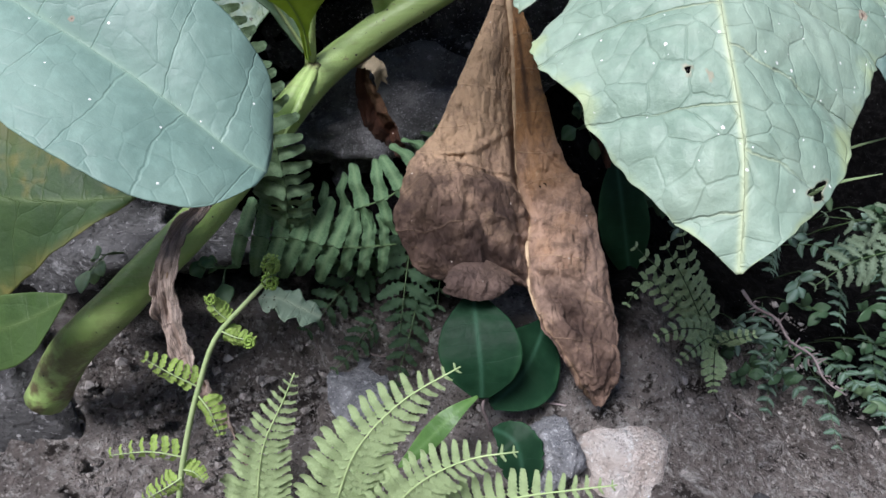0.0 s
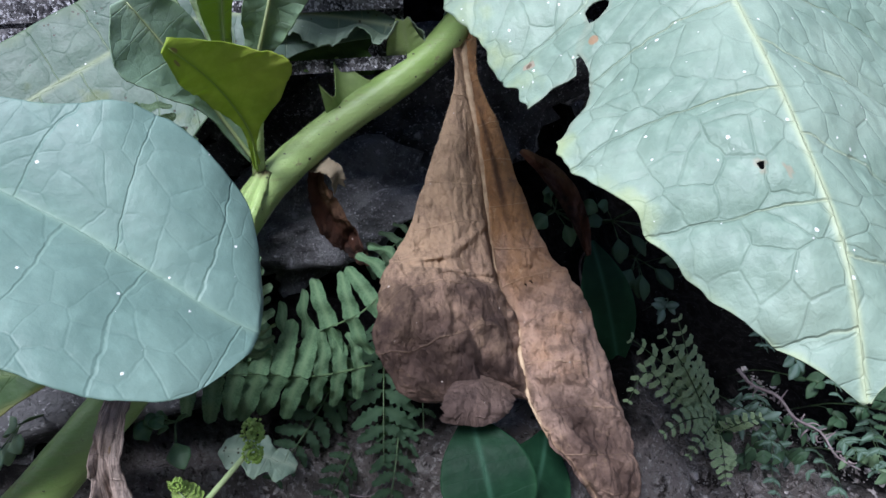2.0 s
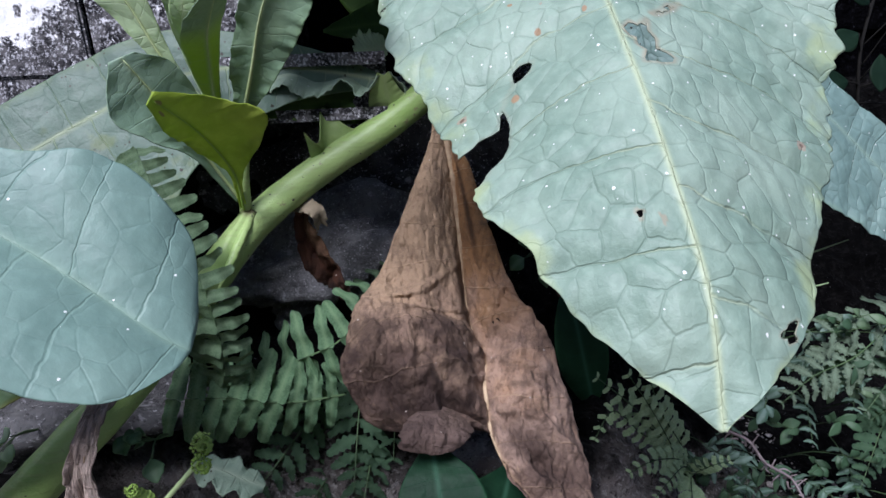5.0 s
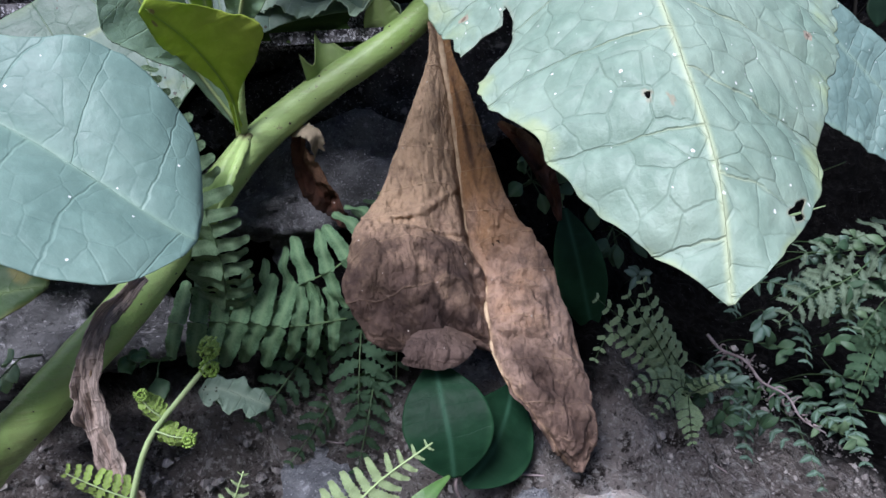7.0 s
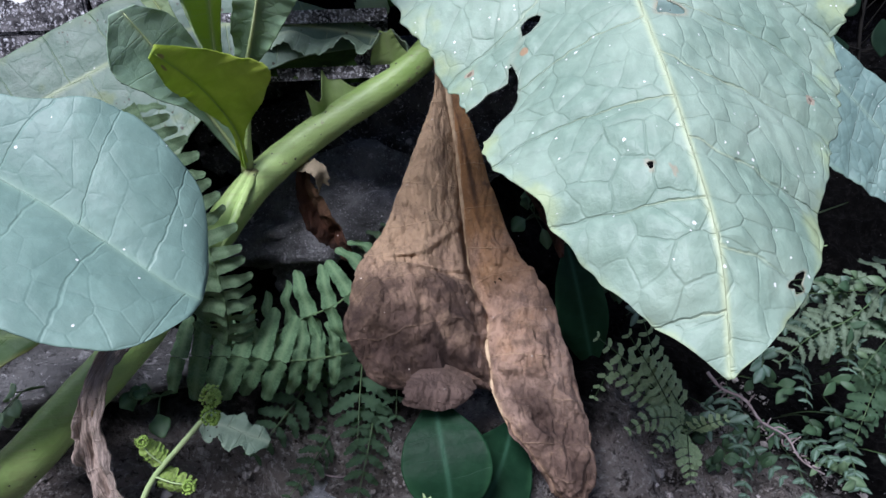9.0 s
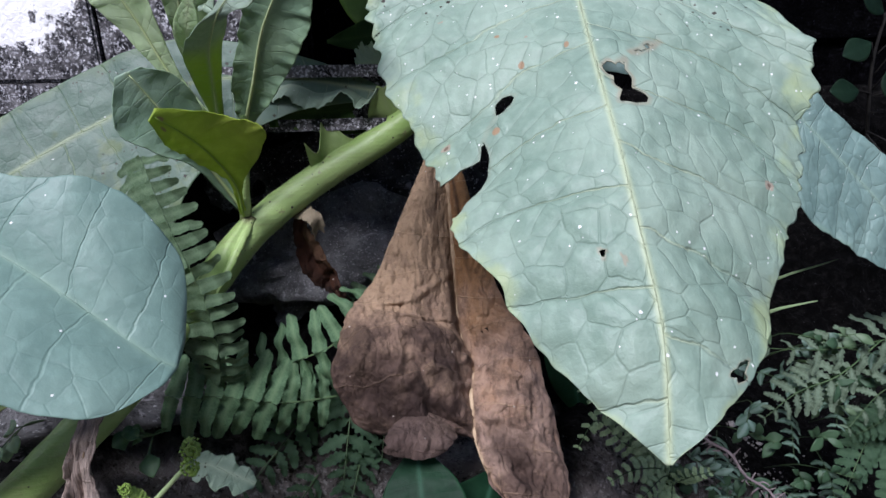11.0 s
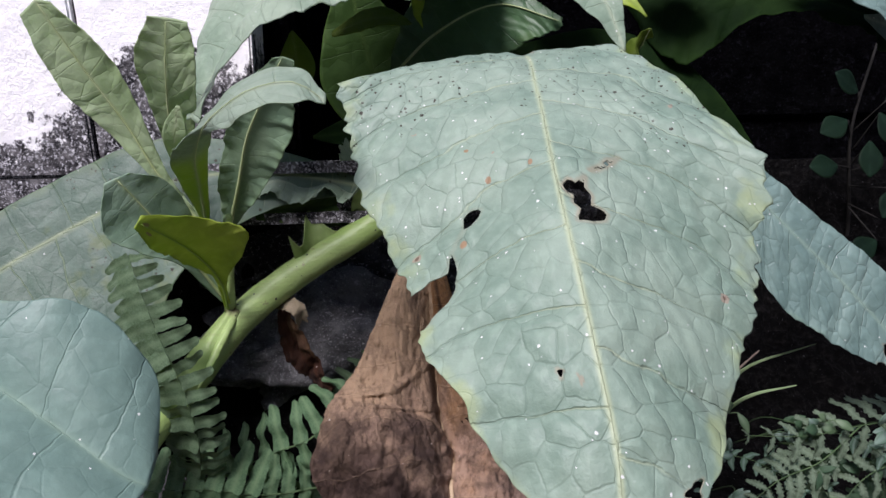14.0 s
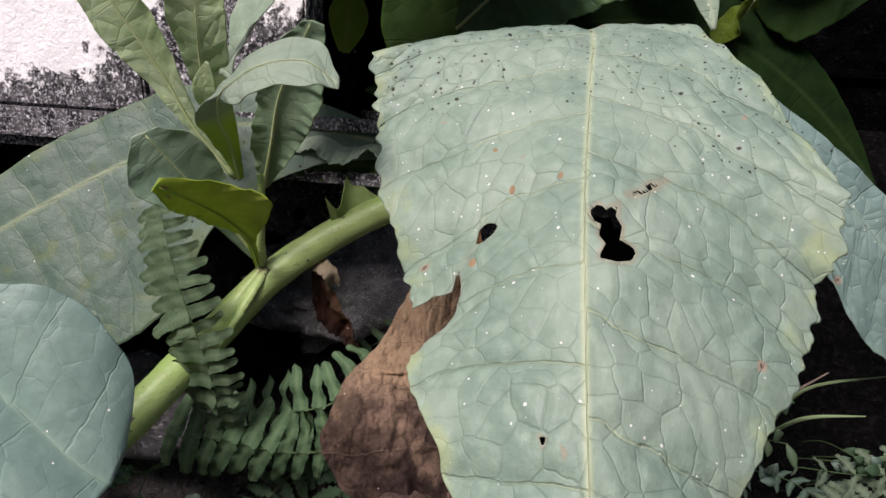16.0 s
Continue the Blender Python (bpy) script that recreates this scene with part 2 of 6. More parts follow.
# Greens and yellows scaled down: the blue leaf's shade is in the colour.
M_YELLOWING = leaf_mat("yellowing_shaded_leaf", (0.022, 0.05, 0.015), (0.036, 0.07, 0.02), (0.085, 0.13, 0.045), (0.16, 0.14, 0.035), 0.6, 0.12, blotch=(0.13, 0.12, 0.03), edge_from=0.6, net_deep=0.4, net_tint=0.8)
M_FERN = leaf_mat("sword_fern_green", (0.045, 0.105, 0.048), (0.095, 0.175, 0.085), (0.16, 0.26, 0.13), (0.13, 0.23, 0.10), 0.5, 0.15, net_deep=0.0, net_tint=0.0)
M_FERN_M = leaf_mat("dull_fern_green", (0.045, 0.09, 0.042), (0.095, 0.155, 0.08), (0.13, 0.20, 0.11), (0.10, 0.17, 0.08), 0.55, 0.15, net_deep=0.0, net_tint=0.0)
M_FERN_B = leaf_mat("bright_fern_green", (0.27, 0.37, 0.17), (0.37, 0.47, 0.245), (0.34, 0.45, 0.22), (0.28, 0.38, 0.15), 0.55, 0.2, net_deep=0.0, net_tint=0.0)
M_BUD = leaf_mat("curled_fern_bud", (0.22, 0.36, 0.06), (0.34, 0.47, 0.12), (0.34, 0.45, 0.15), (0.30, 0.42, 0.10), 0.6, 0.2, net_deep=0.0, net_tint=0.0)
# Fern green darkened to hold the shade under leaves and in the hollow.
M_FERN_D = leaf_mat("shaded_fern_green", (0.022, 0.058, 0.03), (0.042, 0.09, 0.042), (0.05, 0.10, 0.05), (0.04, 0.075, 0.025), 0.55, 0.15, net_deep=0.0, net_tint=0.0)
M_FERN_P = leaf_mat("pale_fern_green", (0.22, 0.35, 0.16), (0.41, 0.53, 0.31), (0.28, 0.38, 0.2), (0.18, 0.28, 0.13), 0.55, 0.15, net_deep=0.0, net_tint=0.0)
M_FERN_T = leaf_mat("grey_green_toothed_fern", (0.055, 0.092, 0.055), (0.145, 0.195, 0.13), (0.16, 0.23, 0.15), (0.12, 0.18, 0.10), 0.55, 0.15, net_deep=0.0, net_tint=0.0)
M_FINE = leaf_mat("fine_blue_green_leaf", (0.04, 0.095, 0.06), (0.10, 0.17, 0.12), (0.22, 0.31, 0.26), (0.09, 0.16, 0.11), 0.5, 0.15, net_deep=0.0, net_tint=0.0)


def stem_material():
    m, nt, b = base_mat("tobacco_stem", 0.4, 0.45)
    col = mixc(nt, ramp(nt, noi(nt, 14, 3), 0.35, 0.65), (0.215, 0.34, 0.09), (0.33, 0.46, 0.165))
    st = nt.nodes.new("ShaderNodeTexNoise")
    mp = nt.nodes.new("ShaderNodeMapping")
    mp.inputs["Scale"].default_value = (1, 3, 9)
    lnk(nt, nt.nodes["coords"].outputs["Object"], mp.inputs[0]), lnk(nt, mp.outputs[0], st.inputs["Vector"])
    st.inputs["Scale"].default_value = 50
    col = mixc(nt, mth(nt, "MULTIPLY", ramp(nt, st.outputs[0], 0.5, 0.75), 0.5), col, (0.26, 0.32, 0.12))
    old = mth(nt, "MULTIPLY", mth(nt, "SUBTRACT", 1.0, ramp(nt, attr(nt, "along"), 0.02, 0.16)), ramp(nt, noi(nt, 55, 5), 0.42, 0.6))
    col = mixc(nt, old, col, (0.12, 0.105, 0.05))
    col = mixc(nt, specks(nt, 260, 0.24, 0.16), col, (0.05, 0.045, 0.03))
    col = mixc(nt, mth(nt, "MULTIPLY", ramp(nt, noi(nt, 120, 6, 0.7), 0.62, 0.68), 0.7), col, (0.20, 0.17, 0.10))
    lnk(nt, col, b.inputs["Base Color"])
    bump(nt, b, mth(nt, "ADD", noi(nt, 400, 4), st.outputs[0]), 0.3, 0.0015)
    return m


def dead_material(name, tan, brown, dark, fibre=0.0, rot=0.8, warm=(0.24, 0.14, 0.075), pale=None):
    """A dried leaf: tan and rusty halves above, a dark rotten half and a pale one below, mottled and wrinkled."""
    m, nt, b = base_mat(name, 0.72)
    al = attr(nt, "along")
    right = ramp(nt, attr(nt, "half"), -0.10, 0.10)
    patchy = mth(nt, "ADD", al, mth(nt, "MULTIPLY", mth(nt, "SUBTRACT", noi(nt, 26, 5), 0.5), 0.6))
    top = mixc(nt, mth(nt, "MULTIPLY", right, 0.8), tan, warm)
    low = mixc(nt, right, brown, pale or tan)
    col = mixc(nt, ramp(nt, patchy, 0.34, 0.72), top, low)
    col = mixc(nt, mth(nt, "MULTIPLY", ramp(nt, patchy, 0.70, 0.84), 0.85), col, brown)
    col = mixc(nt, mth(nt, "MULTIPLY", ramp(nt, noi(nt, 60, 7, 0.72), 0.46, 0.66), 0.45), col, tuple(x * 0.5 for x in brown))
    col = mixc(nt, mth(nt, "MULTIPLY", ramp(nt, noi(nt, 170, 7, 0.75), 0.52, 0.64), 0.32), col, tuple(x * 0.45 for x in brown))
    col = mixc(nt, mth(nt, "MULTIPLY", ramp(nt, noi(nt, 130, 7, 0.75), 0.54, 0.68), 0.45), col, tuple(min(1, x * 1.4) for x in tan))
    fold = nt.nodes.new("ShaderNodeTexNoise")
    mp = nt.nodes.new("ShaderNodeMapping")
    mp.inputs["Scale"].default_value = (110, 80, 60)
    lnk(nt, nt.nodes["coords"].outputs["Object"], mp.inputs[0]), lnk(nt, mp.outputs[0], fold.inputs["Vector"])
    crk = nt.nodes.new("ShaderNodeTexVoronoi")
    crk.feature = "DISTANCE_TO_EDGE"
    crk.inputs["Scale"].default_value = 1.0
    wp = nt.nodes.new("ShaderNodeVectorMath")
    wp.operation = "MULTIPLY_ADD"
    wn = nt.nodes.new("ShaderNodeTexNoise")
    wn.inputs["Scale"].default_value, wn.inputs["Detail"].default_value = 1.3, 4.0
    lnk(nt, mp.outputs[0], wn.inputs["Vector"])
    lnk(nt, wn.outputs["Color"], wp.inputs[0]), lnk(nt, mp.outputs[0], wp.inputs[2])
    wp.inputs[1].default_value = (1.6, 1.6, 1.6)
    lnk(nt, wp.outputs[0], crk.inputs["Vector"])
    crease = ramp(nt, crk.outputs["Distance"], 0.0, 0.30)
    fold.inputs["Scale"].default_value, fold.inputs["Detail"].default_value, fold.inputs["Roughness"].default_value = 1.0, 8.0, 0.65
    sv = ramp(nt, mth(nt, "PINGPONG", attr(nt, "qs"), 0.5), 0.0, 0.022)
    col = mixc(nt, mth(nt, "MULTIPLY", mth(nt, "SUBTRACT", 1.0, sv), 0.45), col, tuple(min(1, x * 1.35) for x in tan))
    d = mth(nt, "MULTIPLY", ramp(nt, noi(nt, 30, 6, 0.65), 0.46, 0.62), ramp(nt, al, 0.38, 0.6))
    left = mth(nt, "SUBTRACT", 1.0, mth(nt, "MULTIPLY", right, 0.5))
    col = mixc(nt, mth(nt, "MULTIPLY", mth(nt, "MULTIPLY", d, left), rot), col, dark)
    blot = ramp(nt, mth(nt, "ADD", attr(nt, "stain"), mth(nt, "MULTIPLY", mth(nt, "SUBTRACT", noi(nt, 70, 6, 0.65), 0.5), 1.1)), 0.05, 1.1)
    col = mixc(nt, mth(nt, "MULTIPLY", blot, 0.8), col, dark)
    if fibre:
        cz = nt.nodes.new("ShaderNodeCombineXYZ")
        lnk(nt, mth(nt, "MULTIPLY", attr(nt, "half"), 8.0), cz.inputs[0]), lnk(nt, mth(nt, "MULTIPLY", al, 3.0), cz.inputs[1])
        fb = noi(nt, 1.6, 6, 0.7, cz.outputs[0])
        col = mixc(nt, mth(nt, "MULTIPLY", ramp(nt, fb, 0.48, 0.58), fibre), col, dark)
        col = mixc(nt, mth(nt, "MULTIPLY", mth(nt, "SUBTRACT", 1.0, ramp(nt, fb, 0.34, 0.44)), fibre), col, tuple(min(1, x * 1.7) for x in tan))
    col = mixc(nt, mth(nt, "MULTIPLY", attr(nt, "vein"), 0.5, True), col, tuple(min(1, x * 1.35) for x in tan))
    col = mixc(nt, specks(nt, 140, 0.11, 0.12), col, (0.55, 0.48, 0.42))
    lnk(nt, col, b.inputs["Base Color"])
    bump(nt, b, mth(nt, "ADD", mth(nt, "MULTIPLY", noi(nt, 260, 6, 0.7), 0.35), mth(nt, "ADD", mth(nt, "ADD", mth(nt, "MULTIPLY", fold.outputs[0], 1.4), mth(nt, "MULTIPLY", crease, -0.14)), mth(nt, "MULTIPLY", sv, -0.14))), 1.0, 0.0042)
    translucent(nt, b, (0.20, 0.10, 0.04), 0.06)
    return m


def soil_material():
    m, nt, b = base_mat("damp_soil", 0.95, 0.08)
    col = mixc(nt, ramp(nt, noi(nt, 9, 6, 0.6), 0.35, 0.65), (0.215, 0.188, 0.174), (0.385, 0.345, 0.322))
    col = mixc(nt, ramp(nt, noi(nt, 70, 6, 0.7), 0.50, 0.66), col, (0.52, 0.495, 0.475))
    col = mixc(nt, ramp(nt, noi(nt, 34, 6, 0.7), 0.54, 0.64), col, (0.045, 0.038, 0.035))
    col = mixc(nt, mth(nt, "MULTIPLY", ramp(nt, noi(nt, 190, 5, 0.7), 0.54, 0.64), 0.8), col, (0.035, 0.03, 0.028))
    col = mixc(nt, mth(nt, "MULTIPLY", ramp(nt, noi(nt, 230, 5, 0.7), 0.55, 0.63), 0.8), col, (0.66, 0.63, 0.60))
    # Soil blackened upward and rightward, putting the hollow's shade into the colour.
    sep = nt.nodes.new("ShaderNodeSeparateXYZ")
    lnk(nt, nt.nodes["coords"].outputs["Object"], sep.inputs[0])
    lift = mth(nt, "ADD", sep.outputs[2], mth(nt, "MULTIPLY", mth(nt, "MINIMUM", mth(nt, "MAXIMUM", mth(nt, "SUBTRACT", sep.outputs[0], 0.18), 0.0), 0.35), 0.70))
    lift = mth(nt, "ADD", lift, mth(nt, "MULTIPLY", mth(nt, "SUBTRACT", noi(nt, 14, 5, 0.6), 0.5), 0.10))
    shade_soil = mixc(nt, ramp(nt, noi(nt, 90, 6, 0.7), 0.45, 0.75), (0.004, 0.004, 0.004), (0.028, 0.026, 0.025))
    shade_soil = mixc(nt, ramp(nt, noi(nt, 260, 5, 0.7), 0.66, 0.71), shade_soil, (0.32, 0.32, 0.33))
    col = mixc(nt, ramp(nt, lift, 0.295, 0.335), col, shade_soil)
    lnk(nt, col, b.inputs["Base Color"])
    bump(nt, b, mth(nt, "ADD", noi(nt, 330, 7, 0.75), mth(nt, "MULTIPLY", noi(nt, 90, 6, 0.65), 2.0)), 1.0, 0.016)
    return m


def rock_material(name, a, c, light, amount, scale=18, spec=0.12):
    m, nt, b = base_mat(name, 0.85, spec)
    col = mixc(nt, ramp(nt, noi(nt, scale, 6, 0.65), 0.35, 0.65), a, c)
    col = mixc(nt, mth(nt, "MULTIPLY", ramp(nt, noi(nt, scale * 2.5, 6, 0.7), 0.56, 0.68), amount), col, light)
    col = mixc(nt, mth(nt, "MULTIPLY", ramp(nt, noi(nt, scale * 9, 5, 0.7), 0.56, 0.66), 0.65), col, tuple(x * 0.4 for x in a))
    col = mixc(nt, mth(nt, "MULTIPLY", ramp(nt, noi(nt, scale * 11, 5, 0.7), 0.58, 0.64), amount), col, light)
    col = mixc(nt, specks(nt, scale * 9, 0.30, 0.10 * amount), col, tuple(min(1, x * 1.5) for x in light))
    lnk(nt, col, b.inputs["Base Color"])
    bump(nt, b, mth(nt, "ADD", noi(nt, scale * 14, 7, 0.7), mth(nt, "MULTIPLY", noi(nt, scale * 3, 5), 2.0)), 1.0, 0.008)
    return m


def wall_material():
    """Whitewash over concrete, worn away towards the foot, where black mould has grown."""
    m, nt, b = base_mat("weathered_whitewash", 0.9, 0.12)
    sep = nt.nodes.new("ShaderNodeSeparateXYZ")
    lnk(nt, nt.nodes["coords"].outputs["Object"], sep.inputs[0])
    worn = mth(nt, "ADD", sep.outputs[2], mth(nt, "MULTIPLY", mth(nt, "SUBTRACT", noi(nt, 9, 8, 0.72), 0.5), 0.42))
    worn = mth(nt, "SUBTRACT", worn, mth(nt, "MULTIPLY", mth(nt, "MAXIMUM", sep.outputs[0], -0.3), 0.5))
    worn = mth(nt, "ADD", worn, mth(nt, "MULTIPLY", mth(nt, "SUBTRACT", noi(nt, 120, 5, 0.7), 0.5), 0.10))
    paint = ramp(nt, worn, 0.752, 0.768)
    grit = ramp(nt, noi(nt, 85, 8, 0.75), 0.40, 0.66)
    dark = mixc(nt, grit, (0.012, 0.012, 0.014), (0.17, 0.165, 0.17))
    dark = mixc(nt, mth(nt, "MULTIPLY", ramp(nt, noi(nt, 420, 5, 0.7), 0.52, 0.60), 0.8), dark, (0.50, 0.50, 0.53))
    dark = mixc(nt, ramp(nt, noi(nt, 150, 6, 0.75), 0.60, 0.64), dark, (0.72, 0.72, 0.75))
    white = mixc(nt, ramp(nt, noi(nt, 30, 7, 0.7), 0.40, 0.72), (0.96, 0.96, 0.965), (0.86, 0.86, 0.875))
    lnk(nt, mixc(nt, paint, dark, white), b.inputs["Base Color"])
    bump(nt, b, mth(nt, "ADD", noi(nt, 160, 7, 0.75), mth(nt, "MULTIPLY", noi(nt, 40, 5), 1.5)), 0.6, 0.004)
    return m


M_STEM = stem_material()
M_RIB = plain_mat("leaf_midrib", (0.36, 0.44, 0.20), (0.45, 0.52, 0.28), 60, 0.5, 0.2, 0.0006)
M_RIB_L = plain_mat("lime_midrib", (0.22, 0.34, 0.05), (0.28, 0.40, 0.08), 60, 0.5, 0.2, 0.0006)
M_RIB_D = plain_mat("dark_midrib", (0.05, 0.12, 0.06), (0.07, 0.15, 0.08), 60, 0.5, 0.2, 0.0006)
# Bark colour lowered the same way, with the hollow's shade in it.
M_RIB_SH = plain_mat("shaded_shrub_bark", (0.006, 0.006, 0.005), (0.015, 0.014, 0.012), 60, 0.8, 0.3, 0.001)
M_DEAD = dead_material("dried_leaf", (0.39, 0.27, 0.17), (0.20, 0.13, 0.10), (0.03, 0.017, 0.014), 0.0, 0.8, (0.34, 0.17, 0.06), (0.42, 0.29, 0.222))
M_SKIN = plain_mat("dry_pale_skin", (0.20, 0.165, 0.105), (0.29, 0.24, 0.165), 120, 0.8, 0.5, 0.001)
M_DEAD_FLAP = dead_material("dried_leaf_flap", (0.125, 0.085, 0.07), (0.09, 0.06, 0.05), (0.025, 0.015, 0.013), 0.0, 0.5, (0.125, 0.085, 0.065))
M_DEAD_RIB = plain_mat("dried_midrib", (0.26, 0.17, 0.10), (0.50, 0.38, 0.25), 70, 0.8, 0.5, 0.001)
M_DRY = dead_material("dry_grey_leaf", (0.40, 0.315, 0.265), (0.28, 0.205, 0.175), (0.06, 0.04, 0.035), 0.6, 0.5, (0.30, 0.25, 0.215))
M_RUST = dead_material("rust_brown_leaf", (0.10, 0.04, 0.022), (0.07, 0.03, 0.018), (0.02, 0.012, 0.01))
M_SOIL = soil_material()
M_ROCK = rock_material("grey_rock", (0.05, 0.05, 0.052), (0.17, 0.17, 0.172), (0.46, 0.46, 0.47), 0.7)
M_ROCK_W = rock_material("black_lichened_rock", (0.045, 0.045, 0.05), (0.19, 0.19, 0.20), (0.65, 0.65, 0.68), 0.9, 30)
M_ROCK_G = rock_material("pale_grey_rock", (0.20, 0.20, 0.205), (0.42, 0.42, 0.43), (0.80, 0.80, 0.83), 0.9, 42)
# Near-zero albedo paints the deep hollow's shade onto the stone behind it.
M_ROCK_D = rock_material("shade_black_rock", (0.0010, 0.0010, 0.0013), (0.0030, 0.0030, 0.0035), (0.04, 0.04, 0.05), 0.2, 26, 0.0)
M_ROCK_P = rock_material("pinkish_white_stone", (0.62, 0.53, 0.475), (0.80, 0.75, 0.71), (0.90, 0.89, 0.87), 0.9, 30)
M_ASH = rock_material("ashy_stone", (0.26, 0.27, 0.29), (0.52, 0.53, 0.56), (0.85, 0.87, 0.90), 0.9, 42)
M_WALL = wall_material()
M_TWIG = plain_mat("dry_twig", (0.13, 0.10, 0.10), (0.28, 0.235, 0.235), 60, 0.85, 0.6, 0.001)
M_RACHIS_B = plain_mat("bright_fern_rachis", (0.28, 0.38, 0.17), (0.36, 0.46, 0.22), 60, 0.5, 0.2, 0.0005)
M_RACHIS = plain_mat("fern_rachis", (0.045, 0.085, 0.035), (0.08, 0.13, 0.055), 60, 0.5, 0.2, 0.0005)


# ---- curves and blades ----
def knots(P):
    d = np.linalg.norm(np.diff(P, axis=0), axis=1)
    return np.r_[0, np.cumsum(d)] / d.sum()


def spline(P, u, k=None):
    """A smooth curve through the control points P at the parameters u, by Hermite pieces."""
    P = np.asarray(P, float)
    P = P[:, None] if P.ndim == 1 else P
    k = np.linspace(0, 1, len(P)) if k is None else k
    m = np.gradient(P, k, axis=0) if len(P) > 2 else np.repeat((P[1:] - P[:1]), 2, 0)
    i = np.clip(np.searchsorted(k, u, "right") - 1, 0, len(P) - 2)
    h = (k[i + 1] - k[i])[..., None]
    t = ((u - k[i])[..., None]) / h
    return (2 * t**3 - 3 * t**2 + 1) * P[i] + (t**3 - 2 * t**2 + t) * h * m[i] + (3 * t**2 - 2 * t**3) * P[i + 1] + (t**3 - t**2) * h * m[i + 1]


def unit(v):
    return v / np.maximum(np.linalg.norm(v, axis=-1, keepdims=True), 1e-9)


def wave(x, seed):
    return (np.sin(x * 6.283 + seed) + 0.6 * np.sin(x * 14.4 + seed * 2.3) + 0.4 * np.sin(x * 29.7 + seed * 4.1)) / 2.0


def grid_faces(nu, nv):
    a = (np.arange(nu - 1)[:, None] * nv + np.arange(nv - 1)[None]).ravel()
    return np.stack([a, a + 1, a + nv + 1, a + nv], 1)


def mesh_from(name, V, Fc, mat, data=None, smooth=True):
    me = bpy.data.meshes.new(name)
    me.from_pydata(V.tolist() if hasattr(V, "tolist") else V, [], Fc.tolist() if hasattr(Fc, "tolist") else Fc)
    for key, val in (data or {}).items():
        a = me.attributes.new(key, "FLOAT", "POINT")
        a.data.foreach_set("value", np.ascontiguousarray(val, dtype=np.float32))
    me.polygons.foreach_set("use_smooth", [smooth] * len(me.polygons))
    me.materials.append(mat)
    me.update()
    return me


def thing(name, loc, label, category, group="", kind=""):
    ob = new(name)
    ob.location = loc
    ob.empty_display_size = 0.02
    return tagged(ob, label, category, group, kind)


def hang(ob, parent, label=""):
    """Makes ob a part of parent, with its vertices kept in world places."""
    ob.parent = parent
    if parent.type == "EMPTY":
        ob.matrix_parent_inverse = Matrix.Translation(parent.location).inverted()
    if label:
        ob["label"] = label
    return ob


def part(name, me, parent, label=""):
    return hang(new(name, me), parent, label)


def crumple(V, N, amp, scale, seed):
    out = V.copy()
    for i in range(len(V)):
        p = Vector((V[i][0] * 1.5, V[i][1], V[i][2] * 0.62)) * scale + Vector((seed * 3.1, seed * 1.7, seed))
        h = noise.fractal(p, 0.9, 2.1, 4) + 0.7 * (0.5 - abs(noise.noise(p * 1.7))) + 0.5 * (0.35 - abs(noise.noise(p * 3.1 + Vector((3, 1, 8))))) + 0.28 * (0.35 - abs(noise.noise(p * 5.3 + Vector((1, 7, 2)))))
        out[i] += N[i] * amp * h * (0.6 + 0.9 * i / len(V))
    return out


def bite(U, S, Fc, outline, size):
    """Takes the faces inside an outline out of a leaf and draws the rest to its line; gives the faces left and the distance to the line."""
    inside, best = np.zeros(len(U), bool), np.full(len(U), 1e9)
    P, to = np.stack([U, S], 1), np.zeros((len(U), 2))
    for p, q in zip(outline, np.roll(outline, -1, 0)):
        cross = (p[1] > S) != (q[1] > S)
        inside ^= cross & (U < (q[0] - p[0]) * (S - p[1]) / (q[1] - p[1] + 1e-12) + p[0])
        d = (q - p) * size
        t = np.clip(((P - p) * size) @ d / (d @ d), 0, 1)
        foot = p + t[:, None] * (q - p)
        dist = np.linalg.norm((P - foot) * size, axis=1)
        nearer = dist < best
        best[nearer], to[nearer] = dist[nearer], foot[nearer]
    left = Fc[~inside[Fc].all(1)]
    rest = np.zeros(len(U), bool)
    rest[left.ravel()] = True
    move = inside & rest
    U[move], S[move] = to[move, 0], to[move, 1]
    return left, best


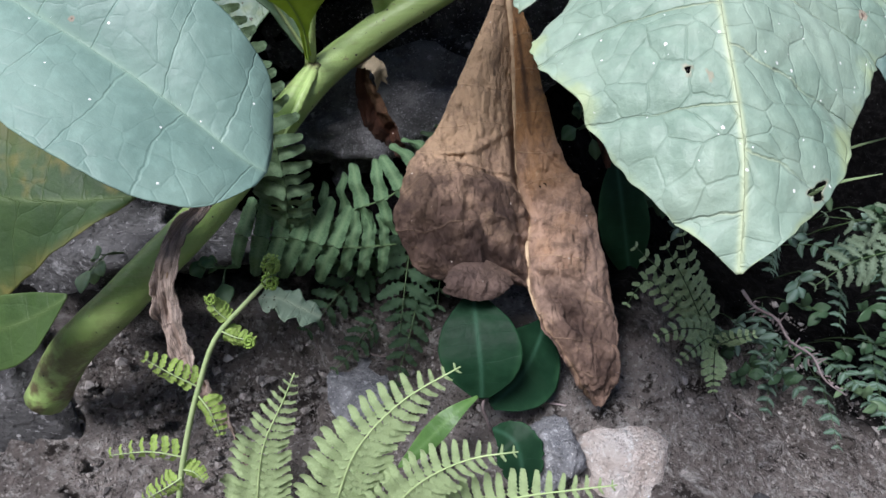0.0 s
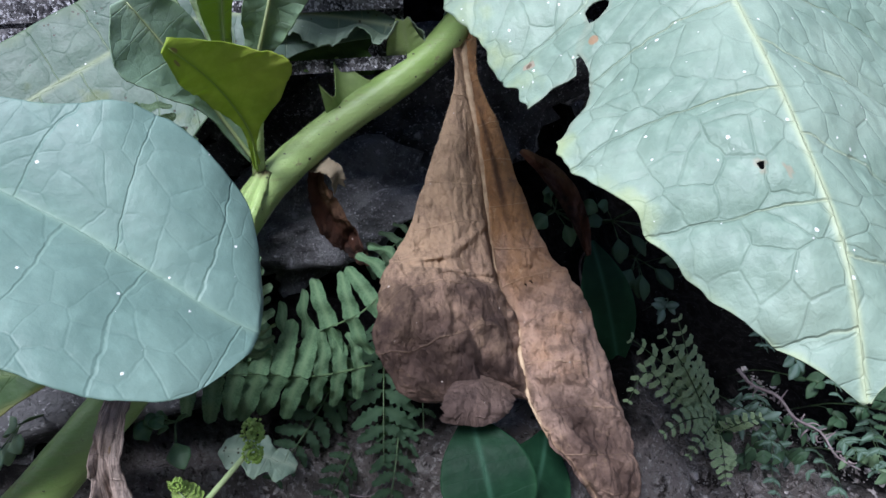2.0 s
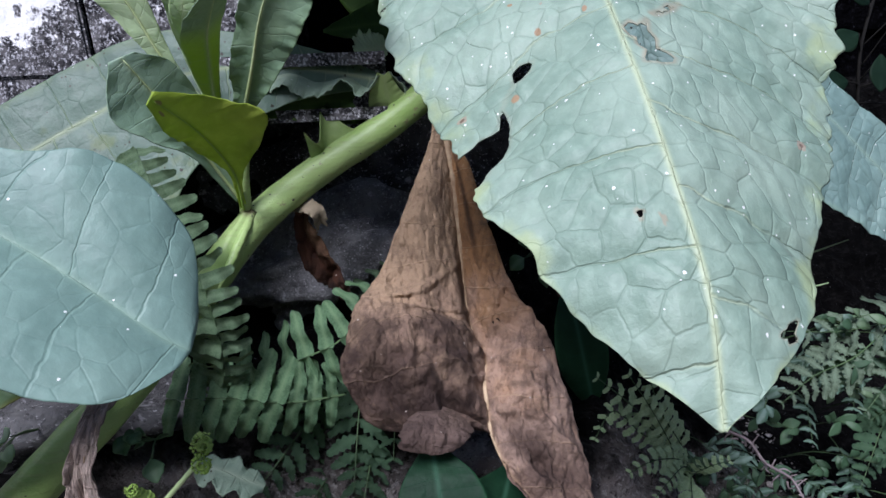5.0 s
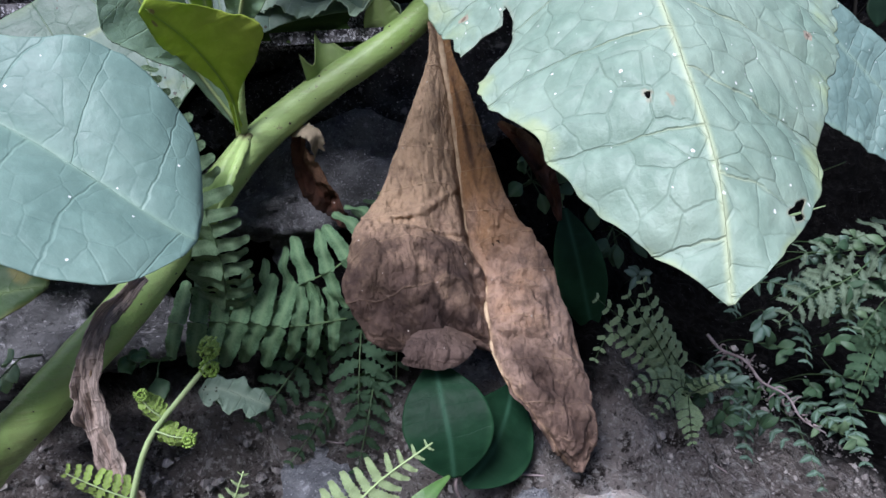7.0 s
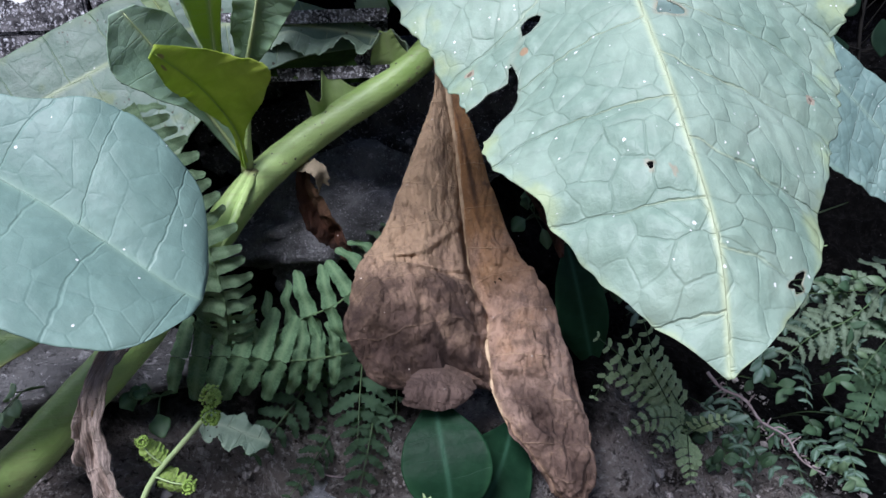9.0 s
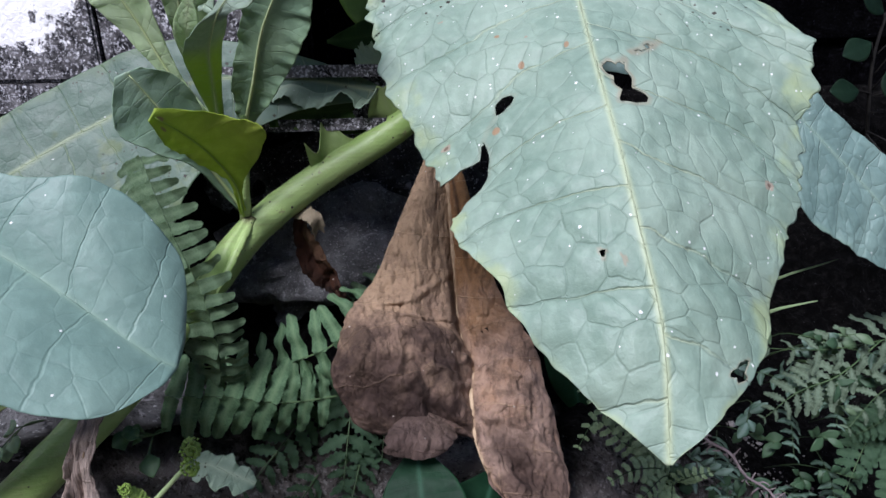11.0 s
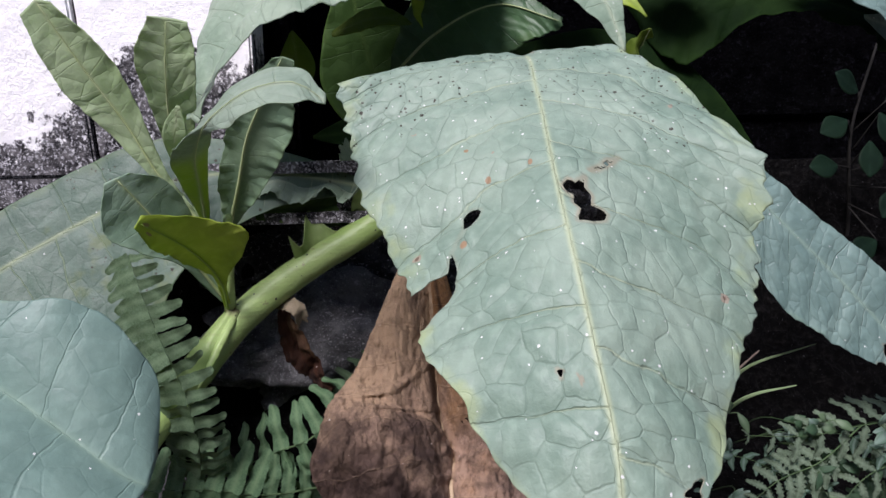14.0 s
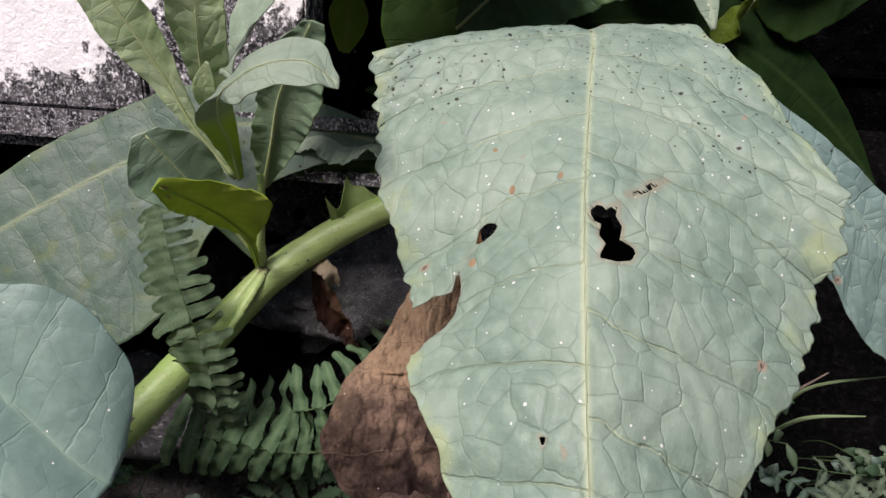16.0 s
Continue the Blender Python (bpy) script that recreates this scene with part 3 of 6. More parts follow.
def blade(name, C, L, R, parent, mat, label="", nu=60, nv=40, cell=0.017, side=0.026, relief=0.0012, ruffle=(0.0, 5), cup=0.0,
          notch=0.01, holes=(), crump=None, thick=0.0006, seed=1, rib=0.0014, rib_mat=None, veins=1.0, rib_from=0.0, rib_out=0.0, groove=0.0, bites=(), creases=(), stains=()):
    """A leaf spanned between its midrib C and its left and right margins, with quilted skin, veins, a wavy margin and bitten holes."""
    C, L, R = (np.asarray(P, float) for P in (C, L, R))
    k = knots(C)
    length = np.linalg.norm(np.diff(C, axis=0), axis=1).sum()
    u = np.linspace(0, 1, nu)
    s = np.linspace(-1, 1, nv)
    U, S = np.meshgrid(u, s, indexing="ij")
    U, S = U.ravel().copy(), S.ravel().copy()
    Fc = grid_faces(nu, nv)
    gone = np.zeros(len(U), bool)
    rim = np.zeros(len(U))
    for hole in holes:
        hu, hs, ru, rs = hole[:4]
        if len(hole) == 6:
            eu, es = (hole[4] - hu) / ru, (hole[5] - hs) / rs
            t = np.clip(((U - hu) / ru * eu + (S - hs) / rs * es) / (eu * eu + es * es), 0, 1)
            hu, hs = hu + t * (hole[4] - hu), hs + t * (hole[5] - hs)
        else:
            hu, hs = np.full(len(U), hu), np.full(len(U), hs)
        du, ds = (U - hu) / ru, (S - hs) / rs
        ang = np.arctan2(ds, du)
        rad = np.hypot(du, ds) / (1 + 0.28 * np.sin(3 * ang + hole[0] * 40) + 0.16 * np.sin(5 * ang + hole[1] * 30))
        inside = rad < 1
        rim = np.maximum(rim, np.clip((1.0 + 0.0011 / (min(hole[2] * length, 0.01)) - rad) / 0.25, 0, 1))
        if len(hole) == 6:
            Fc = Fc[rad[Fc].mean(1) > 1]
            continue
        gone_here = inside.copy()
        grow = np.where(inside, 1 / np.maximum(rad, 1e-3), 1)
        keep_faces = ~gone_here[Fc].all(1)
        edge_v = np.zeros(len(U), bool)
        edge_v[Fc[keep_faces].ravel()] = True
        move = inside & edge_v
        U[move] = hu[move] + (U[move] - hu[move]) * grow[move]
        S[move] = hs[move] + (S[move] - hs[move]) * grow[move]
        gone |= inside & ~edge_v
        Fc = Fc[keep_faces]
    for brown, outline in bites:
        Fc, near = bite(U, S, Fc, np.array(outline), np.array((length, 0.09)))
        rim = np.maximum(rim, brown * np.clip(1.6 - near / 0.0012, 0, 1))
    U, S = np.clip(U, 0, 1), np.clip(S, -1, 1)

    def at(U, S):
        A, El, Er = spline(C, U, k), spline(L, U, k), spline(R, U, k)
        E = np.where((S < 0)[:, None], El, Er)
        w = np.abs(S) * (1 + notch * (0.7 * wave(U * 5, seed + (S > 0) * 2.0) + 0.32 * np.sin(U * 190 + 3 * np.sin(U * 23 + seed)) * np.sin(U * 61 + seed) + 0.09 * np.sin(U * 330 + 4 * np.sin(U * 37 + seed))) * np.abs(S) ** 4)
        T = unit(spline(C, np.minimum(U + 0.01, 1), k) - spline(C, np.maximum(U - 0.01, 0), k))
        N = unit(np.cross(T, unit(Er - El + 1e-6)))
        half = np.linalg.norm(E - A, axis=1)
        X = A + (E - A) * w[:, None] + N * (cup * half * 4 * w * (1 - w))[:, None]
        X -= N * (groove * np.exp(-(half * w / 0.0075) ** 2) * (1 - U) ** 0.5)[:, None]
        X += N * (ruffle[0] * np.abs(S) ** 2.5 * wave(U * ruffle[1] / 2, seed * 1.3 + (S > 0) * 1.9))[:, None]
        return X, N, half

    X, N, half = at(U, S)
    a, b = U * length, np.abs(S) * half
    warp = 0.004 * np.sin(a * 130 + b * 60 + seed)
    q = a + 0.10 * b - 1.6 * b * b + np.where(S > 0, 0.45, 0.0) * side + warp * 0.6
    fr = np.abs((q / side + seed * 0.37) % 1 - 0.5) * side
    dv = np.where(b > 0.001, fr * 0.85, 0.003)
    rib_d = b
    line = np.exp(-(rib_d / 0.0016) ** 2)
    h = relief * (1 - np.exp(-(np.minimum(dv, rib_d) / 0.0055) ** 1.5)) * np.minimum(1, b / 0.012)
    h = h + relief * 0.22 * np.sin(a * 210 + 3 * np.sin(b * 120 + seed)) * np.sin(b * 170 + 2 * np.sin(a * 90)) * np.minimum(1, b / 0.02)
    X = X + N * h[:, None]
    for u0, s0, u1, s1, deep, wide in creases:
        p, d, Q = np.array((u0 * length, s0 * 0.045)), np.array(((u1 - u0) * length, (s1 - s0) * 0.045)), np.stack([U * length, S * 0.045], 1)
        t = np.clip(((Q - p) @ d) / (d @ d), 0, 1)
        off = np.linalg.norm(Q - p - t[:, None] * d, axis=1) + 0.0012 * np.sin(t * 9 + seed + u0 * 40)
        X = X + N * (deep * np.exp(-(off / wide) ** 2) * (0.35 + 0.65 * np.sin(np.pi * (0.1 + 0.8 * t))))[:, None]
    if crump:
        X = crumple(X, N, crump[0], crump[1], seed)
    stain = np.zeros(len(U))
    for su, ss, ru, rs in stains:
        stain = np.maximum(stain, np.exp(-((U - su) / ru) ** 2 - ((S - ss) / rs) ** 2))
    used = np.unique(Fc)
    back = np.full(len(U), -1)
    back[used] = np.arange(len(used))
    me = mesh_from(name, X[used], back[Fc], mat, {"vein": line[used] * veins, "edge": np.abs(S)[used], "rim": rim[used], "stain": stain[used], "along": U[used], "half": S[used], "qa": (q / cell)[used], "qb": (np.where(S < 0, -1.0, 1.0) * b / cell)[used], "qs": (q / side + seed * 0.37 + 0.5)[used]})
    ob = part(name, me, parent, label)
    so = ob.modifiers.new("thickness", "SOLIDIFY")
    so.thickness, so.offset = thick, -1
    if rib > 0:
        uu = np.linspace(rib_from, 0.985, 26)
        Pm, Nm, _ = at(uu, np.full(26, 1e-4))
        if crump:
            Pm = crumple(Pm, Nm, crump[0], crump[1], seed)
        r = rib * (1 - 0.85 * uu)
        part("midrib", tube_mesh("midrib", Pm - Nm * (r * (0.55 - rib_out) + thick)[:, None], r, rib_mat or M_RIB, 6), ob)
    return ob


def tube_mesh(name, P, r, mat, seg=8, data=None, rough=0.0):
    """A round rod along the points P with the radii r, closed at both ends."""
    P = np.asarray(P, float)
    r = np.broadcast_to(r, len(P))
    T = unit(np.gradient(P, axis=0))
    ref = np.array((0.31, -0.9, 0.27))
    A = unit(np.cross(T, ref))
    B = np.cross(T, A)
    an = np.linspace(0, 2 * np.pi, seg, endpoint=False)
    V = P[:, None] + r[:, None, None] * (np.cos(an)[None, :, None] * A[:, None] + np.sin(an)[None, :, None] * B[:, None])
    if rough:
        wob = 1 + rough * np.sin(an * 3 + np.arange(len(P))[:, None] * 0.9) * np.sin(np.arange(len(P))[:, None] * 1.7)
        V = P[:, None] + (V - P[:, None]) * wob[..., None]
    n = len(P)
    V = np.r_[V.reshape(-1, 3), P[:1], P[-1:]]
    Fc = []
    for i in range(n - 1):
        for j in range(seg):
            j2 = (j + 1) % seg
            Fc.append((i * seg + j, i * seg + j2, (i + 1) * seg + j2, (i + 1) * seg + j))
    for j in range(seg):
        j2 = (j + 1) % seg
        Fc.append((n * seg, j2, j))
        Fc.append((n * seg + 1, (n - 1) * seg + j, (n - 1) * seg + j2))
    al = np.r_[np.repeat(np.linspace(0, 1, n), seg), 0, 1]
    return mesh_from(name, V, Fc, mat, {"along": al})


def rod(name, pts, r0, r1, mat, parent, label="", n=24, seg=8, rough=0.0):
    P = np.asarray(pts, float)
    u = np.linspace(0, 1, n)
    return part(name, tube_mesh(name, spline(P, u, knots(P)), r0 + (r1 - r0) * u, mat, seg, rough=rough), parent, label)


def leaf(name, C, face, wl, wr, parent, mat, label="", fold=0.0, skew=0.25, **kw):
    """A leaf from its midrib, the way its upper side faces, and the half widths along it (from base to tip)."""
    C = np.asarray(C, float)
    k = knots(C)
    n = max(7, len(C))
    u = np.linspace(0, 1, n)
    P = spline(C, u, k)
    T = unit(np.gradient(P, axis=0))
    Fv = np.broadcast_to(np.asarray(face, float), P.shape) if np.ndim(face) == 1 else spline(np.asarray(face, float), u)
    S = unit(np.cross(Fv, T))
    N = np.cross(T, S)
    a, b = spline(np.asarray(wl, float), u)[:, 0], spline(np.asarray(wr, float), u)[:, 0]
    a, b = np.maximum(a, 0.0004), np.maximum(b, 0.0004)
    c, sn = math.cos(radians(fold)), math.sin(radians(fold))
    kk = skew * (1 - u[:, None]) ** 0.7
    L = P - S * a[:, None] * c + N * a[:, None] * sn + T * a[:, None] * kk
    R = P + S * b[:, None] * c + N * b[:, None] * sn + T * b[:, None] * kk
    return blade(name, P, L, R, parent, mat, label, **kw)


# ---- ground, wall and rocks ----
def smooth(x, lo, hi):
    t = np.clip((x - lo) / (hi - lo), 0, 1)
    return t * t * (3 - 2 * t)


def bank_profile(x):
    """The bank's face at x, from its top at the wall down to level ground: depths and heights."""
    r, h = smooth(x, 0.16, 0.36), smooth(-x, 0.12, 0.30)
    low = 0.55 * min(max(x - 0.16, 0), 0.34)
    z = np.array([0.60, 0.585, 0.56, 0.46, 0.40, 0.345 - low * 0.6, 0.30 - low, 0.26 - low, 0.21 - low * 0.9, 0.10 - low * 0.4, 0.0])
    y = np.array([0.86, 0.83, 0.785, 0.765, 0.725, 0.645, 0.56, 0.53, 0.465, 0.31, 0.10])
    y = y + r * np.array([0.42, 0.44, 0.46, 0.42, 0.38, 0.34, 0.12, 0.03, 0, 0, 0]) - h * np.array([0, 0, 0.02, 0.07, 0.10, 0.10, 0.07, 0.05, 0.03, 0, 0])
    return y, np.maximum(z, 0)


def build_ground():
    xs = np.r_[-60, -20, -6, -2.5, -1.4, np.arange(-0.8, 1.0001, 0.006), 1.6, 2.6, 6, 20, 60]
    rows, ys = 190, np.r_[-0.02, -0.2, -0.5, -1.0, -2.0, -5, -15, -40, -90]
    V = np.zeros((rows + len(ys), len(xs), 3))
    for i, x in enumerate(xs):
        y, z = bank_profile(float(x))
        P = np.stack([y, z], 1)
        q = spline(P, np.linspace(0, 1, 600), knots(P))
        d = np.r_[0, np.cumsum(np.hypot(*np.diff(q, axis=0).T))]
        t = np.linspace(0, d[-1], rows)
        V[:rows, i, 0], V[:rows, i, 1], V[:rows, i, 2] = x, np.interp(t, d, q[:, 0]), np.interp(t, d, q[:, 1])
        V[rows:, i, 0], V[rows:, i, 1] = x, ys
    core = np.abs(xs) < 1.3
    for r in range(2, rows - 2):
        for i in np.nonzero(core)[0]:
            p = Vector(V[r, i])
            n1 = noise.fractal(p * 8, 0.8, 2.1, 4)
            n2 = noise.fractal(p * 40 + Vector((7, 1, 3)), 0.7, 2.0, 2)
            n3 = noise.noise(p * 22 + Vector((1, 5, 9)))
            h = 0.014 * n1 + 0.015 * n2 + 0.022 * (0.35 - abs(n3))
            V[r, i, 1] -= 0.8 * h
            V[r, i, 2] += 0.6 * h
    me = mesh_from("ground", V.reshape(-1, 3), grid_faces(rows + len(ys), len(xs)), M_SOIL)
    return tagged(new("ground", me), "grey-brown damp soil bank sloping down to bare ground", "ground", kind="structure")


build_ground()


def box_mesh(name, x0, x1, y0, y1, z0, z1, mat, bev=0.004):
    bm = bmesh.new()
    bmesh.ops.create_cube(bm, size=1)
    for v in bm.verts:
        v.co = Vector(((x0 + x1) / 2 + v.co.x * (x1 - x0), (y0 + y1) / 2 + v.co.y * (y1 - y0), (z0 + z1) / 2 + v.co.z * (z1 - z0)))
    bmesh.ops.bevel(bm, geom=bm.edges[:], offset=bev, segments=2, affect="EDGES")
    me = bpy.data.meshes.new(name)
    bm.to_mesh(me)
    bm.free()
    me.materials.append(mat)
    return me


CRACK = 0.08
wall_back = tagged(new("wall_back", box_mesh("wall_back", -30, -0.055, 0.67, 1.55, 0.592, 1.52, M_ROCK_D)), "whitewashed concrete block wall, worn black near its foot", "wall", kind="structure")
for i in range(-5, 1):
    x0 = -0.212 + 0.62 * i
    me = box_mesh("block", x0 + 0.0018, min(x0 + 0.6182, -0.082), 0.622, 0.69, 0.612, 1.53, M_WALL, 0.002)
    for v in me.vertices:
        if v.co.x < -0.09:
            v.co.x -= CRACK * (v.co.z - 0.66)
    part("block", me, wall_back)
    jm = box_mesh("joint", x0 - 0.0022, x0 + 0.0022, 0.629, 0.70, 0.612, 1.53, M_ROCK_D, 0.001)
    for v in jm.vertices:
        v.co.x -= CRACK * (v.co.z - 0.66)
    part("joint", jm, wall_back, "black open joint")
    part("footing", box_mesh("footing", x0 + 0.21, min(x0 + 0.825, -0.125), 0.612, 0.70, 0.580, 0.611, M_WALL, 0.009), wall_back, "projecting mossy footing stone")
wall_far = tagged(new("wall_far", box_mesh("wall_far", -0.055, 30, 1.30, 1.55, 0.0, 1.52, M_ROCK_D)), "stone wall deep behind the hollow, its shade put into the colour", "wall", kind="structure")
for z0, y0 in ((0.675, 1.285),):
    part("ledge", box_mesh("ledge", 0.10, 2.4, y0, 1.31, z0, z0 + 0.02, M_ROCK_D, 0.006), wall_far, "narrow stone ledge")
# Unseen walls, added to close the place and block low sky light.
M_PLAIN = plain_mat("grey_render", (0.22, 0.22, 0.21), (0.30, 0.30, 0.29), 3, 0.9, 0.3, 0.003)
tagged(new("added_wall_front", box_mesh("added_wall_front", -4.3, 4.3, -3.2, -3.0, 0, 2.0, M_PLAIN)), "unseen plain grey wall added across from the bank to block low sky", "wall", kind="structure")
for side, x0 in (("added_wall_left", -4.3), ("added_wall_right", 4.1)):
    tagged(new(side, box_mesh(side, x0, x0 + 0.2, -3.0, 1.30, 0, 2.0, M_PLAIN)), "unseen plain grey wall added at the side to block low sky", "wall", kind="structure")


def rock(name, loc, size, mat, label, seed, turn=0.0, rough=0.35, cuts=4):
    bm = bmesh.new()
    bmesh.ops.create_icosphere(bm, subdivisions=cuts, radius=1)
    off = Vector((seed * 5.3, seed * 2.9, seed * 7.7))
    rng = random.Random(seed)
    planes = [(Vector((rng.gauss(0, 1), rng.gauss(0, 1), rng.gauss(0, 1))).normalized(), rng.uniform(0.55, 0.85)) for _ in range(12)]
    for v in bm.verts:
        p = v.co.copy()
        for n, d in planes:
            over = p.dot(n) - d
            if over > 0:
                p = p - n * over
        v.co = p * (1 + 0.25 * rough * noise.fractal(p * 2.2 + off, 0.8, 2.0, 5))
        v.co = Vector((v.co.x * size[0], v.co.y * size[1], v.co.z * size[2]))
    me = bpy.data.meshes.new(name)
    bm.to_mesh(me)
    bm.free()
    me.polygons.foreach_set("use_smooth", [True] * len(me.polygons))
    me.materials.append(mat)
    ob = new(name, me)
    ob.matrix_world = pose(*loc, 0, turn, turn * 0.7)
    return tagged(ob, label, "rock")


rock("rock", (-0.31, 0.59, 0.352), (0.17, 0.085, 0.062), M_ROCK, "long grey rock slab lying in the bank", 1, -12, 1.3)
rock("rock", (-0.08, 0.79, 0.425), (0.20, 0.115, 0.080), M_ROCK_G, "flat grey rock face behind the sword fern", 2, -10, 1.1, 5)
rock("rock", (0.0, 0.80, 0.525), (0.27, 0.10, 0.085), M_ROCK_W, "black wet rock behind the tobacco stem", 3, -8, 1.0, 5)
rock("stone", (0.140, 0.490, 0.188), (0.064, 0.05, 0.058), M_ROCK_P, "pinkish white angular stone set in the soil", 33, 20, 0.12)
rock("stone", (0.087, 0.470, 0.235), (0.030, 0.03, 0.030), M_ASH, "bluish white broken stone beside the pink one", 15, 10, 0.9)
rock("stone", (-0.064, 0.530, 0.249), (0.042, 0.033, 0.034), M_ASH, "small blue-grey stone with white dust", 5, 10)
rock("stone", (-0.315, 0.48, 0.275), (0.055, 0.04, 0.065), M_ROCK, "rounded grey stone beside the stem's foot", 6, 0)
rock("stone", (0.255, 0.49, 0.165), (0.022, 0.02, 0.018), M_ROCK, "small grey-white stone in the soil", 7, 30)


# ---- the tobacco plant ----
plant = thing("tobacco_plant", (-0.285, 0.44, 0.28), "leaning tobacco plant with broad grey-green leaves, one dead and brown", "plant")
STEM = [(-0.275, 0.452, 0.296), (-0.245, 0.445, 0.338), (-0.205, 0.449, 0.376), (-0.165, 0.475, 0.415), (-0.125, 0.53, 0.463), (-0.092, 0.572, 0.502), (-0.046, 0.598, 0.536), (0.0, 0.607, 0.562),
        (0.036, 0.618, 0.588), (0.08, 0.66, 0.65), (0.12, 0.70, 0.75), (0.14, 0.72, 0.88)]
rod("stem", STEM, 0.0142, 0.0092, M_STEM, plant, "thick pale green stem, corky at its foot", 70, 14, 0.04)

NOTCH = ((0.675, -1.2), (0.677, -0.93), (0.675, -0.86), (0.68, -0.78), (0.68, -0.73), (0.664, -0.7), (0.652, -0.65), (0.641, -0.57), (0.624, -0.55), (0.62, -0.51), (0.63, -0.44), (0.638, -0.47), (0.643, -0.53), (0.643, -0.57), (0.653, -0.63),
         (0.661, -0.68), (0.682, -0.67), (0.705, -0.70), (0.725, -0.76), (0.735, -0.84), (0.745, -0.91), (0.752, -0.97), (0.757, -1.2))
TORN = ((0.652, 0.02), (0.641, 0.06), (0.645, 0.09), (0.633, 0.14), (0.647, 0.13), (0.654, 0.16), (0.667, 0.15), (0.669, 0.21), (0.675, 0.22), (0.686, 0.20), (0.694, 0.13), (0.695, 0.06), (0.68, 0.09), (0.673, 0.06), (0.66, 0.07), (0.66, 0.04))
SLIT = ((0.622, 0.17), (0.613, 0.20), (0.603, 0.24), (0.592, 0.27), (0.577, 0.33), (0.596, 0.285), (0.609, 0.25), (0.617, 0.21))
blade("leaf", [(0.04, 0.63, 0.6), (0.1, 0.6, 0.67), (0.119, 0.534, 0.688), (0.116, 0.462, 0.658), (0.112, 0.392, 0.611), (0.114, 0.33, 0.548), (0.117, 0.302, 0.505), (0.115, 0.285, 0.464)],
      [(0.036, 0.628, 0.6), (0.045, 0.585, 0.655), (0.005, 0.5, 0.667), (0.005, 0.468, 0.626), (0.034, 0.412, 0.558), (0.051, 0.352, 0.525), (0.08, 0.312, 0.491), (0.1145, 0.285, 0.464)],
      [(0.044, 0.628, 0.6), (0.15, 0.59, 0.672), (0.182, 0.508, 0.685), (0.224, 0.42, 0.62), (0.216, 0.395, 0.565), (0.182, 0.345, 0.514), (0.152, 0.305, 0.487), (0.1155, 0.285, 0.464)],
      plant, M_BIG, "large drooping grey-green leaf with a torn notch, bitten holes and white specks", 380, 220, cell=0.0140, side=0.043, relief=0.0028, ruffle=(0.004, 9), cup=0.03, notch=0.05,
      holes=((0.84, -0.27, 0.0030, 0.017), (0.848, -0.15, 0.0024, 0.012), (0.912, 0.86, 0.009, 0.075)), bites=((0.3, NOTCH), (1.0, TORN), (1.0, SLIT)), stains=((0.605, -0.12, 0.004, 0.018), (0.551, -0.43, 0.004, 0.018), (0.60, -0.36, 0.005, 0.022), (0.66, -0.60, 0.006, 0.03)),
      seed=3, rib=0.0022)
blade("leaf", [(-0.33, 0.385, 0.615), (-0.20, 0.347, 0.575), (-0.150, 0.334, 0.548), (-0.120, 0.329, 0.529), (-0.095, 0.326, 0.510), (-0.078, 0.325, 0.496), (-0.071, 0.327, 0.491)],
      [(-0.33, 0.383, 0.612), (-0.205, 0.335, 0.55), (-0.165, 0.30, 0.522), (-0.135, 0.290, 0.505), (-0.105, 0.291, 0.490), (-0.084, 0.303, 0.4855), (-0.0735, 0.318, 0.488)],
      [(-0.33, 0.387, 0.618), (-0.195, 0.35, 0.590), (-0.132, 0.342, 0.568), (-0.103, 0.348, 0.565), (-0.083, 0.352, 0.546), (-0.072, 0.349, 0.520), (-0.0705, 0.337, 0.500)],
      plant, M_BLUE, "smooth blue-green rounded leaf with white and brown specks", 140, 110, cell=0.0125, side=0.030, relief=0.0007, ruffle=(0.0008, 6), cup=0.05, notch=0.012, seed=5, rib=0.0011, veins=0.7)
leaf("leaf", [(0.01, 0.612, 0.598), (-0.09, 0.604, 0.612), (-0.16, 0.598, 0.603), (-0.206, 0.59, 0.58), (-0.252, 0.575, 0.553), (-0.33, 0.55, 0.50), (-0.39, 0.535, 0.45)], (0, -1, 0.35),
     [0.004, 0.02, 0.036, 0.04, 0.038, 0.025, 0.001], [0.004, 0.03, 0.07, 0.115, 0.12, 0.09, 0.001], plant, M_BLOTCH, "broad dusty leaf with yellow blotches against the rock", nu=120, nv=90, side=0.034, relief=0.0012, seed=7, rib=0.0022, skew=0.15)
